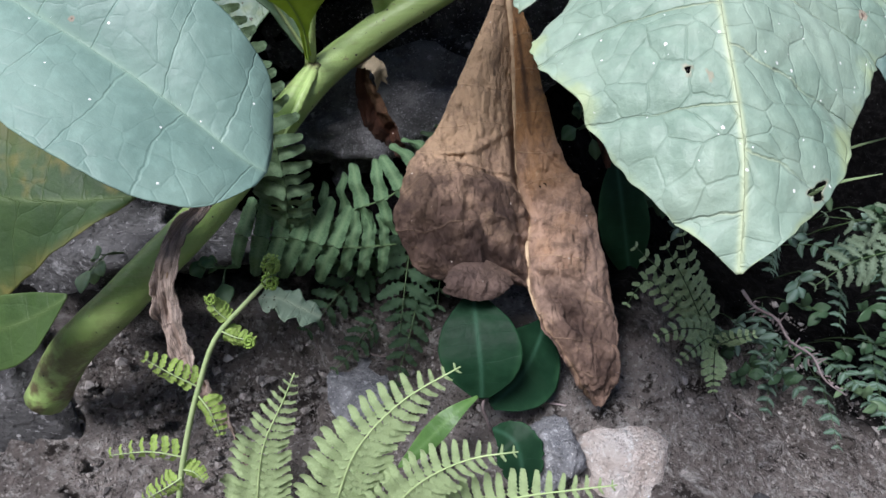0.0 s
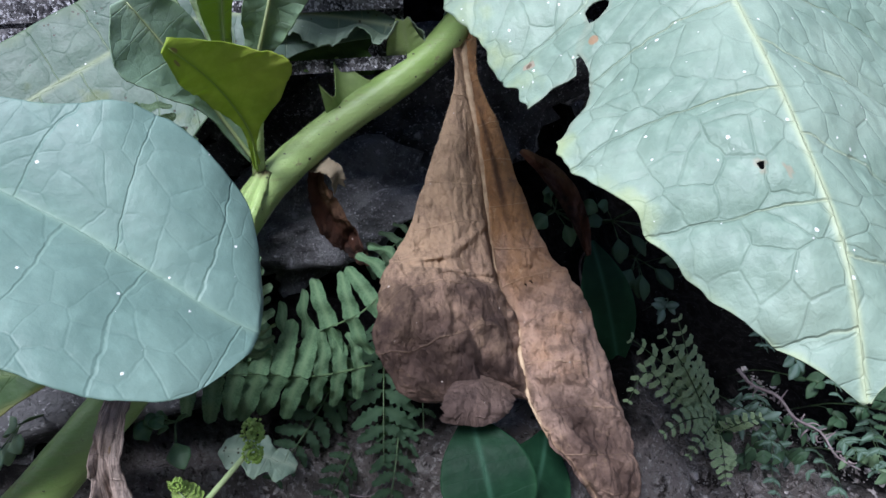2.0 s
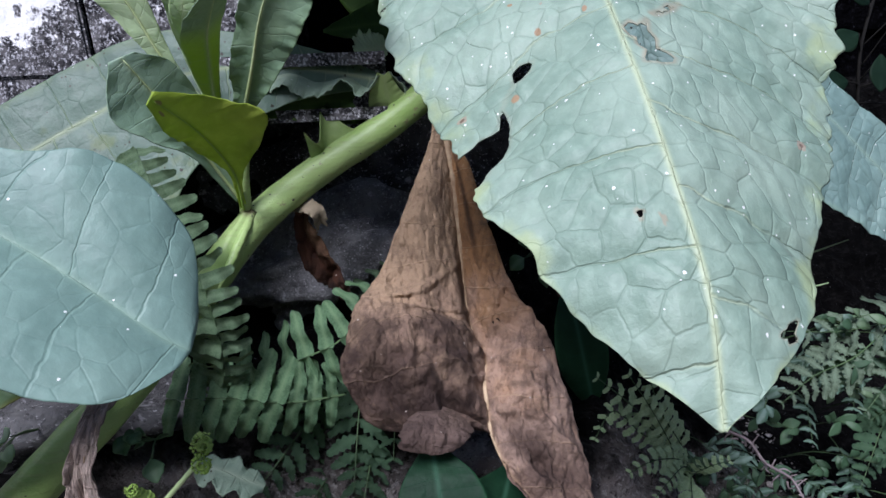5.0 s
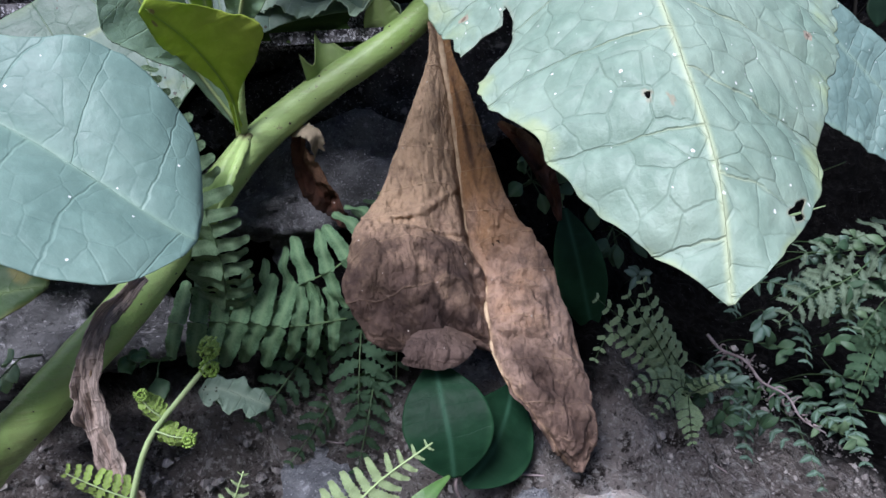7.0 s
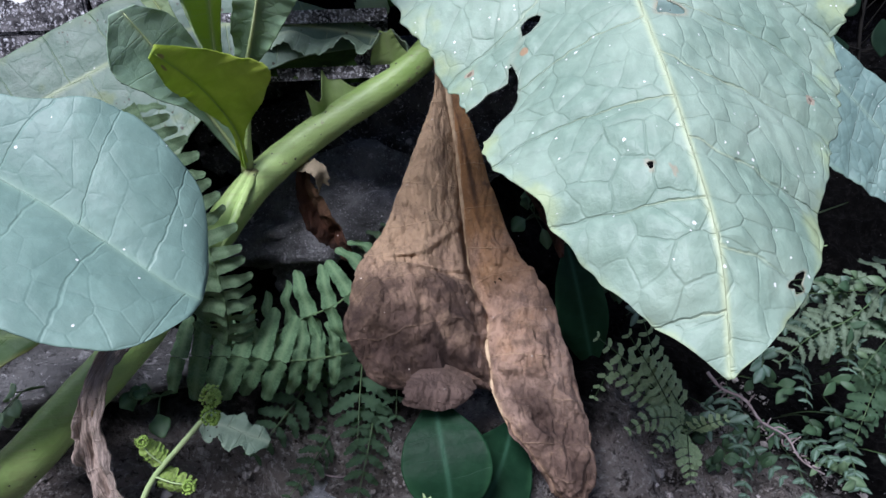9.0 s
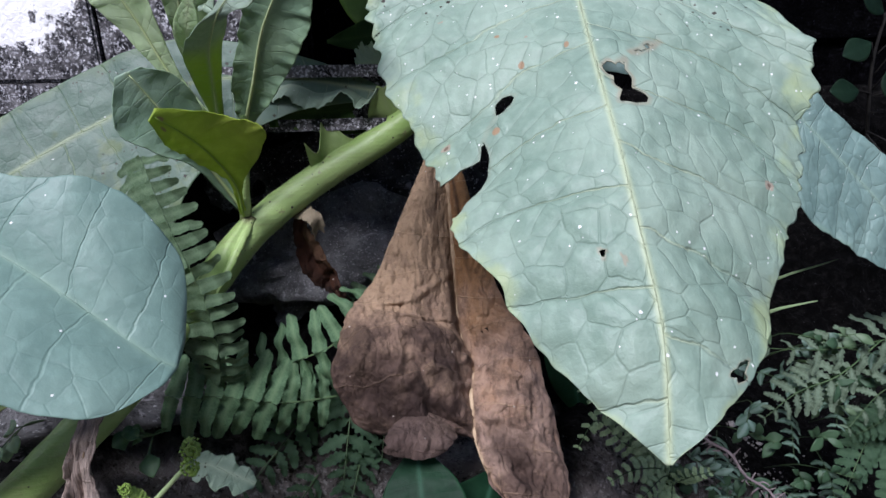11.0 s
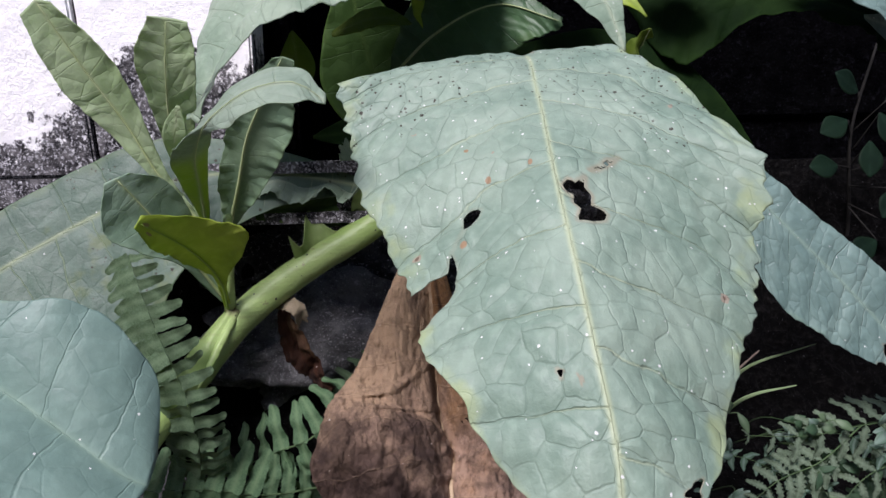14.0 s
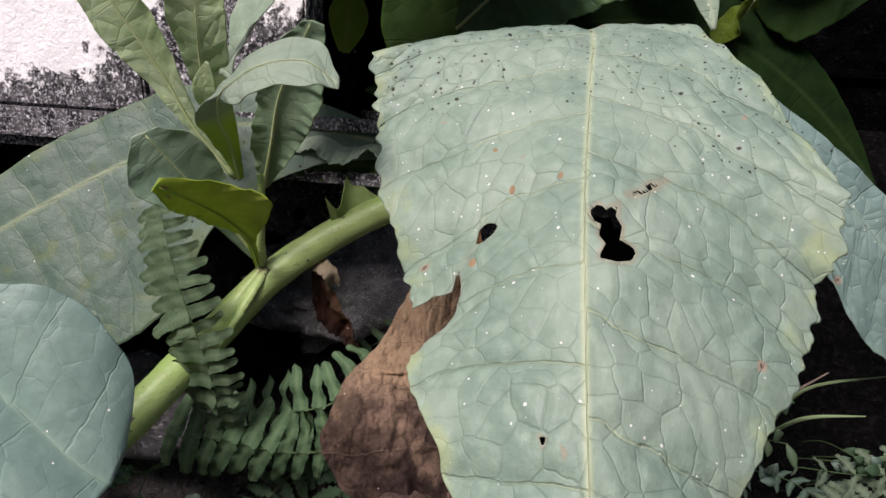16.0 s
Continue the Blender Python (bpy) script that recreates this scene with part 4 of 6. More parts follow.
blade("leaf", [(0.05, 0.64, 0.62), (0.205, 0.625, 0.645), (0.259, 0.605, 0.635), (0.297, 0.595, 0.603), (0.342, 0.588, 0.558), (0.388, 0.584, 0.512), (0.439, 0.58, 0.456), (0.496, 0.575, 0.384)],
      [(0.05, 0.64, 0.615), (0.217, 0.615, 0.603), (0.268, 0.6, 0.576), (0.304, 0.588, 0.541), (0.335, 0.578, 0.495), (0.376, 0.573, 0.466), (0.432, 0.575, 0.436), (0.494, 0.575, 0.381)],
      [(0.05, 0.64, 0.625), (0.209, 0.64, 0.664), (0.26, 0.622, 0.655), (0.31, 0.605, 0.618), (0.36, 0.597, 0.575), (0.406, 0.592, 0.537), (0.453, 0.586, 0.489), (0.498, 0.575, 0.389)], plant, M_BLUE_Q, "drooping bluish leaf with a bitten hole near its margin", nu=190, nv=130, cell=0.0125, side=0.03, relief=0.0018,
      bites=((1.0, ((0.795, -0.42), (0.805, -0.30), (0.825, -0.36), (0.832, -0.55), (0.815, -0.72), (0.80, -0.62))), (0.6, ((0.785, -1.2), (0.79, -0.93), (0.805, -0.86), (0.815, -1.0), (0.816, -1.2)))), ruffle=(0.002, 8), notch=0.04, seed=9, rib=0.0012)
blade("leaf", [(0.13, 0.70, 0.80), (0.07, 0.62, 0.80), (0.0, 0.57, 0.775), (-0.06, 0.535, 0.72), (-0.10, 0.515, 0.65)], [(0.128, 0.702, 0.80), (0.05, 0.66, 0.83), (-0.035, 0.605, 0.80), (-0.098, 0.57, 0.73), (-0.102, 0.517, 0.648)],
      [(0.132, 0.698, 0.80), (0.092, 0.55, 0.737), (0.012, 0.507, 0.719), (-0.050, 0.50, 0.703), (-0.096, 0.51, 0.647)], plant, M_DUSTY, "large arching leaf dusted with dark crumbs", nu=120, nv=90, side=0.03, relief=0.0016, ruffle=(0.003, 6), cup=0.1, seed=11, notch=0.03, rib=0.002)
blade("leaf", [(0.028, 0.67, 0.691), (0.065, 0.65, 0.723), (0.113, 0.63, 0.742), (0.161, 0.6, 0.723)],
      [(0.025, 0.67, 0.696), (0.044, 0.66, 0.748), (0.109, 0.64, 0.766), (0.162, 0.6, 0.726)],
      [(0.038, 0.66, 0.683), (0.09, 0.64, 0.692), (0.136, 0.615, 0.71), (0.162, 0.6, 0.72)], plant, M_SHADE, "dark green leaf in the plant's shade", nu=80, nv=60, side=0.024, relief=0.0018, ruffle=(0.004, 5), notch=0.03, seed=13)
leaf("leaf", [(-0.021, 0.65, 0.724), (0.017, 0.635, 0.734), (0.045, 0.615, 0.725)], (0.1, -0.8, 0.6), [0.003, 0.010, 0.013, 0.009, 0.001], [0.003, 0.010, 0.013, 0.009, 0.001], plant, M_OLIVE, "small yellow-green inner leaf", nu=40, nv=30, side=0.02, seed=14)
leaf("leaf", [(0.218, 0.66, 0.689), (0.236, 0.64, 0.709), (0.238, 0.62, 0.72)], (0.1, -0.8, 0.6), [0.003, 0.010, 0.012, 0.008, 0.001], [0.003, 0.010, 0.012, 0.008, 0.001], plant, M_OLIVE, "small yellow-green inner leaf", nu=40, nv=30, side=0.02, seed=16)
leaf("leaf", [(0.135, 0.715, 0.83), (0.165, 0.62, 0.79), (0.185, 0.575, 0.738), (0.197, 0.556, 0.694)], (0, -0.9, 0.45),
     [0.004, 0.03, 0.042, 0.038, 0.03, 0.017, 0.001], [0.004, 0.02, 0.028, 0.026, 0.02, 0.012, 0.001], plant, M_DUSTY, "hanging leaf tip dusted with crumbs", nu=70, nv=50, side=0.024, ruffle=(0.003, 5), seed=15)
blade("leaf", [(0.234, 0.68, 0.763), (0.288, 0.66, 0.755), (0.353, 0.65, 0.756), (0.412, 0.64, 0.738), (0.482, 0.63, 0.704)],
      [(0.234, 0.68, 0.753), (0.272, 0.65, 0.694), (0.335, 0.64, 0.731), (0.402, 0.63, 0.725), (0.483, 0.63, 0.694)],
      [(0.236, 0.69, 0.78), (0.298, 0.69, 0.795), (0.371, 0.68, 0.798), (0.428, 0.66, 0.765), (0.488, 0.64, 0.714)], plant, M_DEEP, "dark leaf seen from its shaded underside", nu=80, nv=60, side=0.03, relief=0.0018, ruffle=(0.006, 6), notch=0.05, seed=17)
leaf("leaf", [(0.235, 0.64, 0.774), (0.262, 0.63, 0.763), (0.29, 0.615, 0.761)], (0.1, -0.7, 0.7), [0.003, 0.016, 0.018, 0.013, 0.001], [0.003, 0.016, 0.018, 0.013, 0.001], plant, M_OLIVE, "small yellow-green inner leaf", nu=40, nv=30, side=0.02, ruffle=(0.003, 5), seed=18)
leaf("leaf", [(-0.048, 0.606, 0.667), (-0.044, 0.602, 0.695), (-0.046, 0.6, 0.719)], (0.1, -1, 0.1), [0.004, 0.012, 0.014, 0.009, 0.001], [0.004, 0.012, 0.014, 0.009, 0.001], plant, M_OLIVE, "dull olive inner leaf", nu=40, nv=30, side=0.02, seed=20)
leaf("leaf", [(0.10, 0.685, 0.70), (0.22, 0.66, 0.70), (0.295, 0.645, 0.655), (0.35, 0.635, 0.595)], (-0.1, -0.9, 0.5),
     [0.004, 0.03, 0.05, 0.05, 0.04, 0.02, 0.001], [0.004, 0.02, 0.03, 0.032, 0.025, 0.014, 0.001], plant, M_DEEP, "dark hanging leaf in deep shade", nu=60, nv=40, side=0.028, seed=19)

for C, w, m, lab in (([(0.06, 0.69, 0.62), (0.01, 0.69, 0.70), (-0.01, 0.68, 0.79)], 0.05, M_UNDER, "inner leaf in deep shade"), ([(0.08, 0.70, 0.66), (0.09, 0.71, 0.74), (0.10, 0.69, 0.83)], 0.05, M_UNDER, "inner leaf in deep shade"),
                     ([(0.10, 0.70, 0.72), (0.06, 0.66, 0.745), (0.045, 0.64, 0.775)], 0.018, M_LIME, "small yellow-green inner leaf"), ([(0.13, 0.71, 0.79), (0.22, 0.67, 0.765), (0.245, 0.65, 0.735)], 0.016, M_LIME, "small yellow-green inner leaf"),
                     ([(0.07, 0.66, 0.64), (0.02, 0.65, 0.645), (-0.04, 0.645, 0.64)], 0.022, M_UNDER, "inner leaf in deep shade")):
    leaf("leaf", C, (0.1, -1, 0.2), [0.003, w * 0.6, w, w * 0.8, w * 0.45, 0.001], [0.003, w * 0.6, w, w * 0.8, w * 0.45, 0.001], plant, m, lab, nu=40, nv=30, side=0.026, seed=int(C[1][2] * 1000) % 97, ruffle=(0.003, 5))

# young shoot in the leaf axil
rod("shoot", [(-0.098, 0.570, 0.508), (-0.094, 0.556, 0.535), (-0.088, 0.545, 0.565), (-0.087, 0.54, 0.585)], 0.0046, 0.0022, M_STEM, plant, "short young side shoot", 16, 10)
SB = dict(nu=110, nv=80, cell=0.011, notch=0.025)
blade("leaf", [(-0.098, 0.562, 0.514), (-0.096, 0.542, 0.538), (-0.101, 0.515, 0.559), (-0.109, 0.485, 0.576), (-0.119, 0.462, 0.588)],
      [(-0.099, 0.56, 0.515), (-0.1, 0.54, 0.539), (-0.11, 0.505, 0.558), (-0.118, 0.48, 0.569), (-0.12, 0.46, 0.585)],
      [(-0.096, 0.563, 0.515), (-0.091, 0.542, 0.539), (-0.064, 0.497, 0.574), (-0.086, 0.487, 0.587), (-0.117, 0.464, 0.592)],
      plant, M_LIME, "lime-green young leaf with a browned tip", side=0.016, relief=0.0005, ruffle=(0.002, 5), seed=27, rib=0.0010, rib_mat=M_RIB_L, cup=0.03, stains=((0.90, -0.45, 0.03, 0.16), (0.955, 0.1, 0.025, 0.22)), **SB)
blade("leaf", [(-0.1, 0.562, 0.52), (-0.112, 0.545, 0.547), (-0.123, 0.522, 0.574), (-0.135, 0.505, 0.598), (-0.143, 0.495, 0.613)],
      [(-0.101, 0.56, 0.519), (-0.117, 0.527, 0.552), (-0.134, 0.502, 0.565), (-0.152, 0.49, 0.583), (-0.149, 0.492, 0.61)],
      [(-0.099, 0.563, 0.521), (-0.104, 0.548, 0.553), (-0.11, 0.535, 0.586), (-0.122, 0.515, 0.612), (-0.136, 0.5, 0.616)],
      plant, M_OVAL, "oval grey-green young leaf", side=0.018, relief=0.0008, ruffle=(0.001, 4), seed=29, rib=0.0014, cup=0.06, **SB)
blade("leaf", [(-0.111, 0.556, 0.578), (-0.133, 0.54, 0.615), (-0.145, 0.53, 0.644), (-0.164, 0.515, 0.681), (-0.184, 0.5, 0.722)],
      [(-0.114, 0.555, 0.578), (-0.137, 0.54, 0.611), (-0.162, 0.527, 0.646), (-0.181, 0.513, 0.671), (-0.194, 0.5, 0.713)],
      [(-0.108, 0.556, 0.579), (-0.127, 0.538, 0.616), (-0.135, 0.522, 0.655), (-0.149, 0.508, 0.692), (-0.175, 0.498, 0.72)],
      plant, M_YOUNG, "narrow upright young leaf", side=0.016, relief=0.0008, ruffle=(0.0018, 5), seed=31, rib=0.0011, cup=0.05, **SB)
blade("leaf", [(-0.108, 0.556, 0.578), (-0.113, 0.54, 0.612), (-0.115, 0.52, 0.645), (-0.109, 0.5, 0.676), (-0.101, 0.483, 0.707)],
      [(-0.111, 0.556, 0.578), (-0.12, 0.538, 0.616), (-0.123, 0.515, 0.649), (-0.125, 0.493, 0.685), (-0.111, 0.48, 0.707)],
      [(-0.106, 0.556, 0.579), (-0.109, 0.54, 0.615), (-0.097, 0.515, 0.654), (-0.088, 0.49, 0.683), (-0.088, 0.48, 0.704)],
      plant, M_YOUNG, "upright young leaf with a blunt tip", side=0.017, relief=0.0010, ruffle=(0.0015, 5), seed=33, rib=0.0011, cup=0.05, **SB)
blade("leaf", [(-0.107, 0.554, 0.578), (-0.101, 0.525, 0.605), (-0.087, 0.475, 0.628), (-0.06, 0.43, 0.648), (-0.037, 0.418, 0.659), (-0.017, 0.415, 0.661), (-0.001, 0.41, 0.651)],
      [(-0.109, 0.552, 0.579), (-0.112, 0.525, 0.605), (-0.103, 0.48, 0.625), (-0.07, 0.445, 0.648), (-0.047, 0.445, 0.67), (-0.018, 0.435, 0.671), (-0.001, 0.41, 0.655)],
      [(-0.104, 0.554, 0.579), (-0.095, 0.525, 0.608), (-0.076, 0.47, 0.635), (-0.054, 0.418, 0.641), (-0.029, 0.407, 0.65), (-0.01, 0.407, 0.651), (-0.001, 0.41, 0.65)],
      plant, M_BENT, "young leaf bent over at its tip", side=0.02, relief=0.0007, ruffle=(0.002, 5), seed=35, rib=0.0007, **SB)
blade("leaf", [(-0.093, 0.562, 0.571), (-0.077, 0.535, 0.607), (-0.063, 0.51, 0.639), (-0.047, 0.488, 0.661), (-0.032, 0.472, 0.682)],
      [(-0.096, 0.562, 0.571), (-0.091, 0.535, 0.608), (-0.076, 0.51, 0.645), (-0.061, 0.49, 0.666), (-0.038, 0.473, 0.681)],
      [(-0.09, 0.562, 0.572), (-0.059, 0.53, 0.604), (-0.036, 0.497, 0.632), (-0.028, 0.482, 0.657), (-0.026, 0.472, 0.679)],
      plant, M_MID, "grey-green young leaf behind the bent one", side=0.017, relief=0.0008, ruffle=(0.003, 7), seed=37, rib=0.0014, cup=0.08, **SB)
leaf("leaf", [(-0.112, 0.525, 0.623), (-0.109, 0.508, 0.637), (-0.102, 0.497, 0.657)], (0.1, -1, 0.2),
     [0.001, 0.006, 0.008, 0.006, 0.001], [0.001, 0.006, 0.008, 0.006, 0.001], plant, M_YOUNG, "tiny unfolding leaf", nu=24, nv=16, side=0.01, cell=0.007, relief=0.0004, seed=38, rib=0.0006)
blade("leaf", [(0.03, 0.622, 0.581), (0.012, 0.618, 0.593), (-0.007, 0.612, 0.595), (-0.021, 0.61, 0.602), (-0.041, 0.606, 0.6), (-0.065, 0.602, 0.605), (-0.086, 0.598, 0.596)],
      [(0.032, 0.63, 0.586), (0.015, 0.635, 0.598), (-0.006, 0.632, 0.605), (-0.025, 0.63, 0.61), (-0.046, 0.626, 0.613), (-0.071, 0.62, 0.615), (-0.089, 0.602, 0.601)],
      [(0.026, 0.612, 0.575), (0.009, 0.604, 0.605), (-0.011, 0.59, 0.588), (-0.025, 0.595, 0.598), (-0.045, 0.588, 0.587), (-0.068, 0.592, 0.596), (-0.085, 0.596, 0.592)],
      plant, M_DUSTY, "dusty leaf margin ruffled along the stem", side=0.016, relief=0.0006, ruffle=(0.003, 11), seed=41, rib=0, **SB)
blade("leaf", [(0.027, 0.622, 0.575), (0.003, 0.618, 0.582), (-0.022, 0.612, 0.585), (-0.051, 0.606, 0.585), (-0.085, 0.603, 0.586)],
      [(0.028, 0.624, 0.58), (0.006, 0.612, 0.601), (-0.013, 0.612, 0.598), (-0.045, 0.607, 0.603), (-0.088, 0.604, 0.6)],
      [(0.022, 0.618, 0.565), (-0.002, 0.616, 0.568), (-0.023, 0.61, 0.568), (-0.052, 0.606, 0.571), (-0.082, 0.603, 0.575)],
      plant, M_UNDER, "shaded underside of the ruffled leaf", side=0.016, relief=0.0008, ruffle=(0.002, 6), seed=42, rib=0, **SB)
blade("leaf", [(-0.012, 0.602, 0.559), (-0.022, 0.602, 0.555), (-0.032, 0.6, 0.551), (-0.043, 0.598, 0.545), (-0.051, 0.596, 0.539)],
      [(-0.011, 0.602, 0.562), (-0.026, 0.603, 0.568), (-0.042, 0.606, 0.581), (-0.045, 0.586, 0.556), (-0.054, 0.582, 0.564)],
      [(-0.011, 0.612, 0.555), (-0.021, 0.612, 0.551), (-0.033, 0.61, 0.545), (-0.043, 0.608, 0.54), (-0.051, 0.606, 0.535)],
      plant, M_WING, "small crisped leaf wing on the stem", nu=90, nv=60, cell=0.011, notch=0.0, side=0.02, relief=0.0003, ruffle=(0.001, 4), seed=43, rib=0)
blade("leaf", [(0.026, 0.618, 0.569), (0.016, 0.612, 0.575), (0.008, 0.606, 0.586), (0.006, 0.6, 0.602)],
      [(0.022, 0.62, 0.563), (0.002, 0.618, 0.568), (-0.007, 0.604, 0.581), (0.001, 0.598, 0.604)],
      [(0.03, 0.618, 0.575), (0.027, 0.612, 0.583), (0.018, 0.607, 0.591), (0.009, 0.6, 0.605)],
      plant, M_WING, "pale green fold at the leaf's foot", nu=70, nv=50, cell=0.011, notch=0.0, side=0.02, relief=0.0003, ruffle=(0.0015, 4), seed=46, rib=0)
blade("leaf", [(0.008, 0.64, 0.628), (0.002, 0.632, 0.625), (-0.005, 0.622, 0.622), (-0.015, 0.615, 0.615)],
      [(0.007, 0.64, 0.634), (-0.003, 0.632, 0.636), (-0.014, 0.624, 0.634), (-0.016, 0.615, 0.619)],
      [(0.009, 0.64, 0.622), (0.005, 0.63, 0.615), (-0.002, 0.622, 0.619), (-0.013, 0.615, 0.612)],
      plant, M_YOUNG, "pale ragged leaf scrap beside the stem", side=0.012, relief=0.0004, ruffle=(0.003, 9), seed=48, rib=0, nu=50, nv=40, cell=0.008, notch=0.3)

leaf("stem_wing", [(-0.093, 0.566, 0.512), (-0.103, 0.547, 0.492), (-0.116, 0.526, 0.462)], (-0.2, -1, 0.35), [0.004, 0.008, 0.008, 0.004], [0.004, 0.006, 0.006, 0.003], plant, M_STEM, "pale wing of skin running down the stem", nu=24, nv=12, cell=0.02, relief=0, cup=0.3, ruffle=(0.001, 6), notch=0.15, seed=44, rib=0)
blade("leaf_scar", [(-0.068, 0.59, 0.508), (-0.057, 0.584, 0.51), (-0.049, 0.582, 0.507), (-0.048, 0.59, 0.496)],
      [(-0.067, 0.592, 0.511), (-0.056, 0.588, 0.514), (-0.046, 0.584, 0.511), (-0.043, 0.59, 0.493)],
      [(-0.069, 0.59, 0.506), (-0.058, 0.58, 0.506), (-0.053, 0.578, 0.503), (-0.051, 0.59, 0.489)],
      plant, M_SKIN, "pale torn skin of a shed leaf", nu=30, nv=20, relief=0.0002, ruffle=(0.002, 6), notch=0.2, seed=50, rib=0)
# dead leaf hanging from the stem
CREASES = ((0.648, -0.43, 0.696, -0.14, -0.01173, 0.00308), (0.641, -0.65, 0.602, -0.32, 0.00586, 0.00154), (0.645, -0.36, 0.609, 0.0, 0.00586, 0.00176), (0.588, -0.18, 0.548, 0.03, 0.00508, 0.00154),
           (0.468, -0.88, 0.377, -0.07, 0.0043, 0.00242), (0.506, -0.7, 0.47, -0.05, 0.00391, 0.00198), (0.672, 0.07, 0.692, 0.55, 0.00586, 0.00176), (0.692, 0.55, 0.747, 0.91, 0.00665, 0.00198),
           (0.708, 0.22, 0.807, 0.51, -0.00977, 0.0066), (0.705, 0.49, 0.804, 0.68, -0.00586, 0.0044), (0.67, 0.12, 0.636, 0.66, 0.00391, 0.00176), (0.582, 0.12, 0.614, 0.75, 0.00352, 0.00154),
           (0.614, 0.75, 0.667, 0.95, 0.00352, 0.00154), (0.621, -0.84, 0.666, -0.68, -0.00683, 0.0044), (0.558, -0.91, 0.602, -0.6, 0.00586, 0.0066), (0.519, -0.59, 0.558, -0.28, 0.00683, 0.0099),
           (0.6, -0.68, 0.652, -0.76, -0.00586, 0.0033), (0.558, -0.19, 0.648, -0.04, -0.00586, 0.0044), (0.802, 0.76, 0.863, 0.74, 0.00665, 0.0033), (0.396, 0.48, 0.468, 0.91, 0.00274, 0.00176),
           (0.268, -0.73, 0.393, -0.49, 0.00313, 0.0033), (0.223, -0.29, 0.396, -0.18, -0.00313, 0.00275), (0.522, 0.52, 0.573, 0.76, -0.0043, 0.0044), (0.524, -0.89, 0.6, -0.82, 0.00391, 0.0044))
ROT = ((0.64, -0.65, 0.06, 0.45), (0.6, -0.82, 0.05, 0.3), (0.603, -0.25, 0.05, 0.2), (0.657, -0.43, 0.03, 0.5), (0.74, 0.35, 0.05, 0.35), (0.797, 0.47, 0.06, 0.4), (0.708, 0.23, 0.03, 0.2), (0.865, 0.68, 0.06, 0.4), (0.535, -0.34, 0.03, 0.2), (0.265, 0.39, 0.14, 0.1), (0.427, -0.04, 0.12, 0.1))
blade("dead_leaf", [(0.05, 0.617, 0.6), (0.05, 0.605, 0.563), (0.053, 0.592, 0.527), (0.055, 0.583, 0.491), (0.057, 0.574, 0.451), (0.06, 0.563, 0.417), (0.068, 0.548, 0.402), (0.065, 0.525, 0.381), (0.065, 0.516, 0.368), (0.066, 0.508, 0.358), (0.075, 0.492, 0.336), (0.091, 0.484, 0.314), (0.115, 0.494, 0.268)],
      [(0.039, 0.615, 0.6), (0.04, 0.603, 0.564), (0.027, 0.588, 0.529), (0.011, 0.575, 0.496), (-0.007, 0.555, 0.46), (-0.024, 0.532, 0.444), (-0.031, 0.515, 0.423), (-0.028, 0.507, 0.393), (-0.006, 0.512, 0.363), (0.059, 0.514, 0.357), (0.072, 0.49, 0.336), (0.088, 0.482, 0.313), (0.112, 0.494, 0.269)],
      [(0.06, 0.615, 0.599), (0.057, 0.603, 0.563), (0.067, 0.586, 0.527), (0.076, 0.572, 0.491), (0.088, 0.558, 0.452), (0.101, 0.55, 0.428), (0.113, 0.54, 0.409), (0.121, 0.526, 0.377), (0.125, 0.52, 0.363), (0.127, 0.512, 0.345), (0.129, 0.498, 0.32), (0.13, 0.486, 0.3), (0.122, 0.486, 0.275)],
      plant, M_DEAD, "withered brown leaf hanging limp and crumpled", 300, 190, cell=0.012, side=0.03, relief=-0.0012, ruffle=(0.0006, 7), cup=0.17, notch=0.02, crump=(0.0048, 40), thick=0.0007, seed=45, creases=CREASES, stains=ROT,
      rib=0.0036, rib_out=0.9, groove=0.010, rib_mat=M_DEAD_RIB, veins=1.0, holes=((0.505, 0.40, 0.005, 0.035), (0.51, 0.28, 0.004, 0.03)))
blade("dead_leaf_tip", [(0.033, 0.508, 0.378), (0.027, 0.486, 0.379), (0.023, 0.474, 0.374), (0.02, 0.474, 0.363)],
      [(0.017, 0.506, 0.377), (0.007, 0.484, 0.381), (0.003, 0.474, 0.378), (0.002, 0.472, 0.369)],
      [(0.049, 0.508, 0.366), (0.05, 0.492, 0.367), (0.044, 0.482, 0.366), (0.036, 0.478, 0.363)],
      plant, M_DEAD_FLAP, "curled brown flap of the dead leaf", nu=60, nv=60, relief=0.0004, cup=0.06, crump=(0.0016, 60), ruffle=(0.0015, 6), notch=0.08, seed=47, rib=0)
leaf("dry_leaf", [(-0.142, 0.462, 0.442), (-0.16, 0.442, 0.424), (-0.168, 0.43, 0.386), (-0.155, 0.424, 0.336), (-0.138, 0.43, 0.285), (-0.124, 0.442, 0.242)], (0.1, -1, 0.1),
     [0.004, 0.008, 0.010, 0.005, 0.0035, 0.002], [0.004, 0.008, 0.010, 0.006, 0.004, 0.002], plant, M_DRY, "shrivelled grey-brown leaf wrapped round the stem", nu=80, nv=26, fold=35, relief=0.0003, crump=(0.0075, 60), ruffle=(0.006, 7), notch=0.2, seed=49, rib=0.0012, rib_mat=M_DEAD_RIB)
leaf("dry_leaf", [(-0.058, 0.598, 0.520), (-0.062, 0.604, 0.500), (-0.053, 0.612, 0.462), (-0.030, 0.618, 0.428)], (-0.3, -1, 0.1),
     [0.002, 0.007, 0.010, 0.010, 0.008, 0.002], [0.002, 0.007, 0.012, 0.013, 0.010, 0.002], plant, M_RUST, "rust-brown shrivelled leaf under a node", nu=50, nv=24, fold=20, relief=0.0003, crump=(0.006, 60), ruffle=(0.003, 6), seed=51, rib=0.001, rib_mat=M_DEAD_RIB)
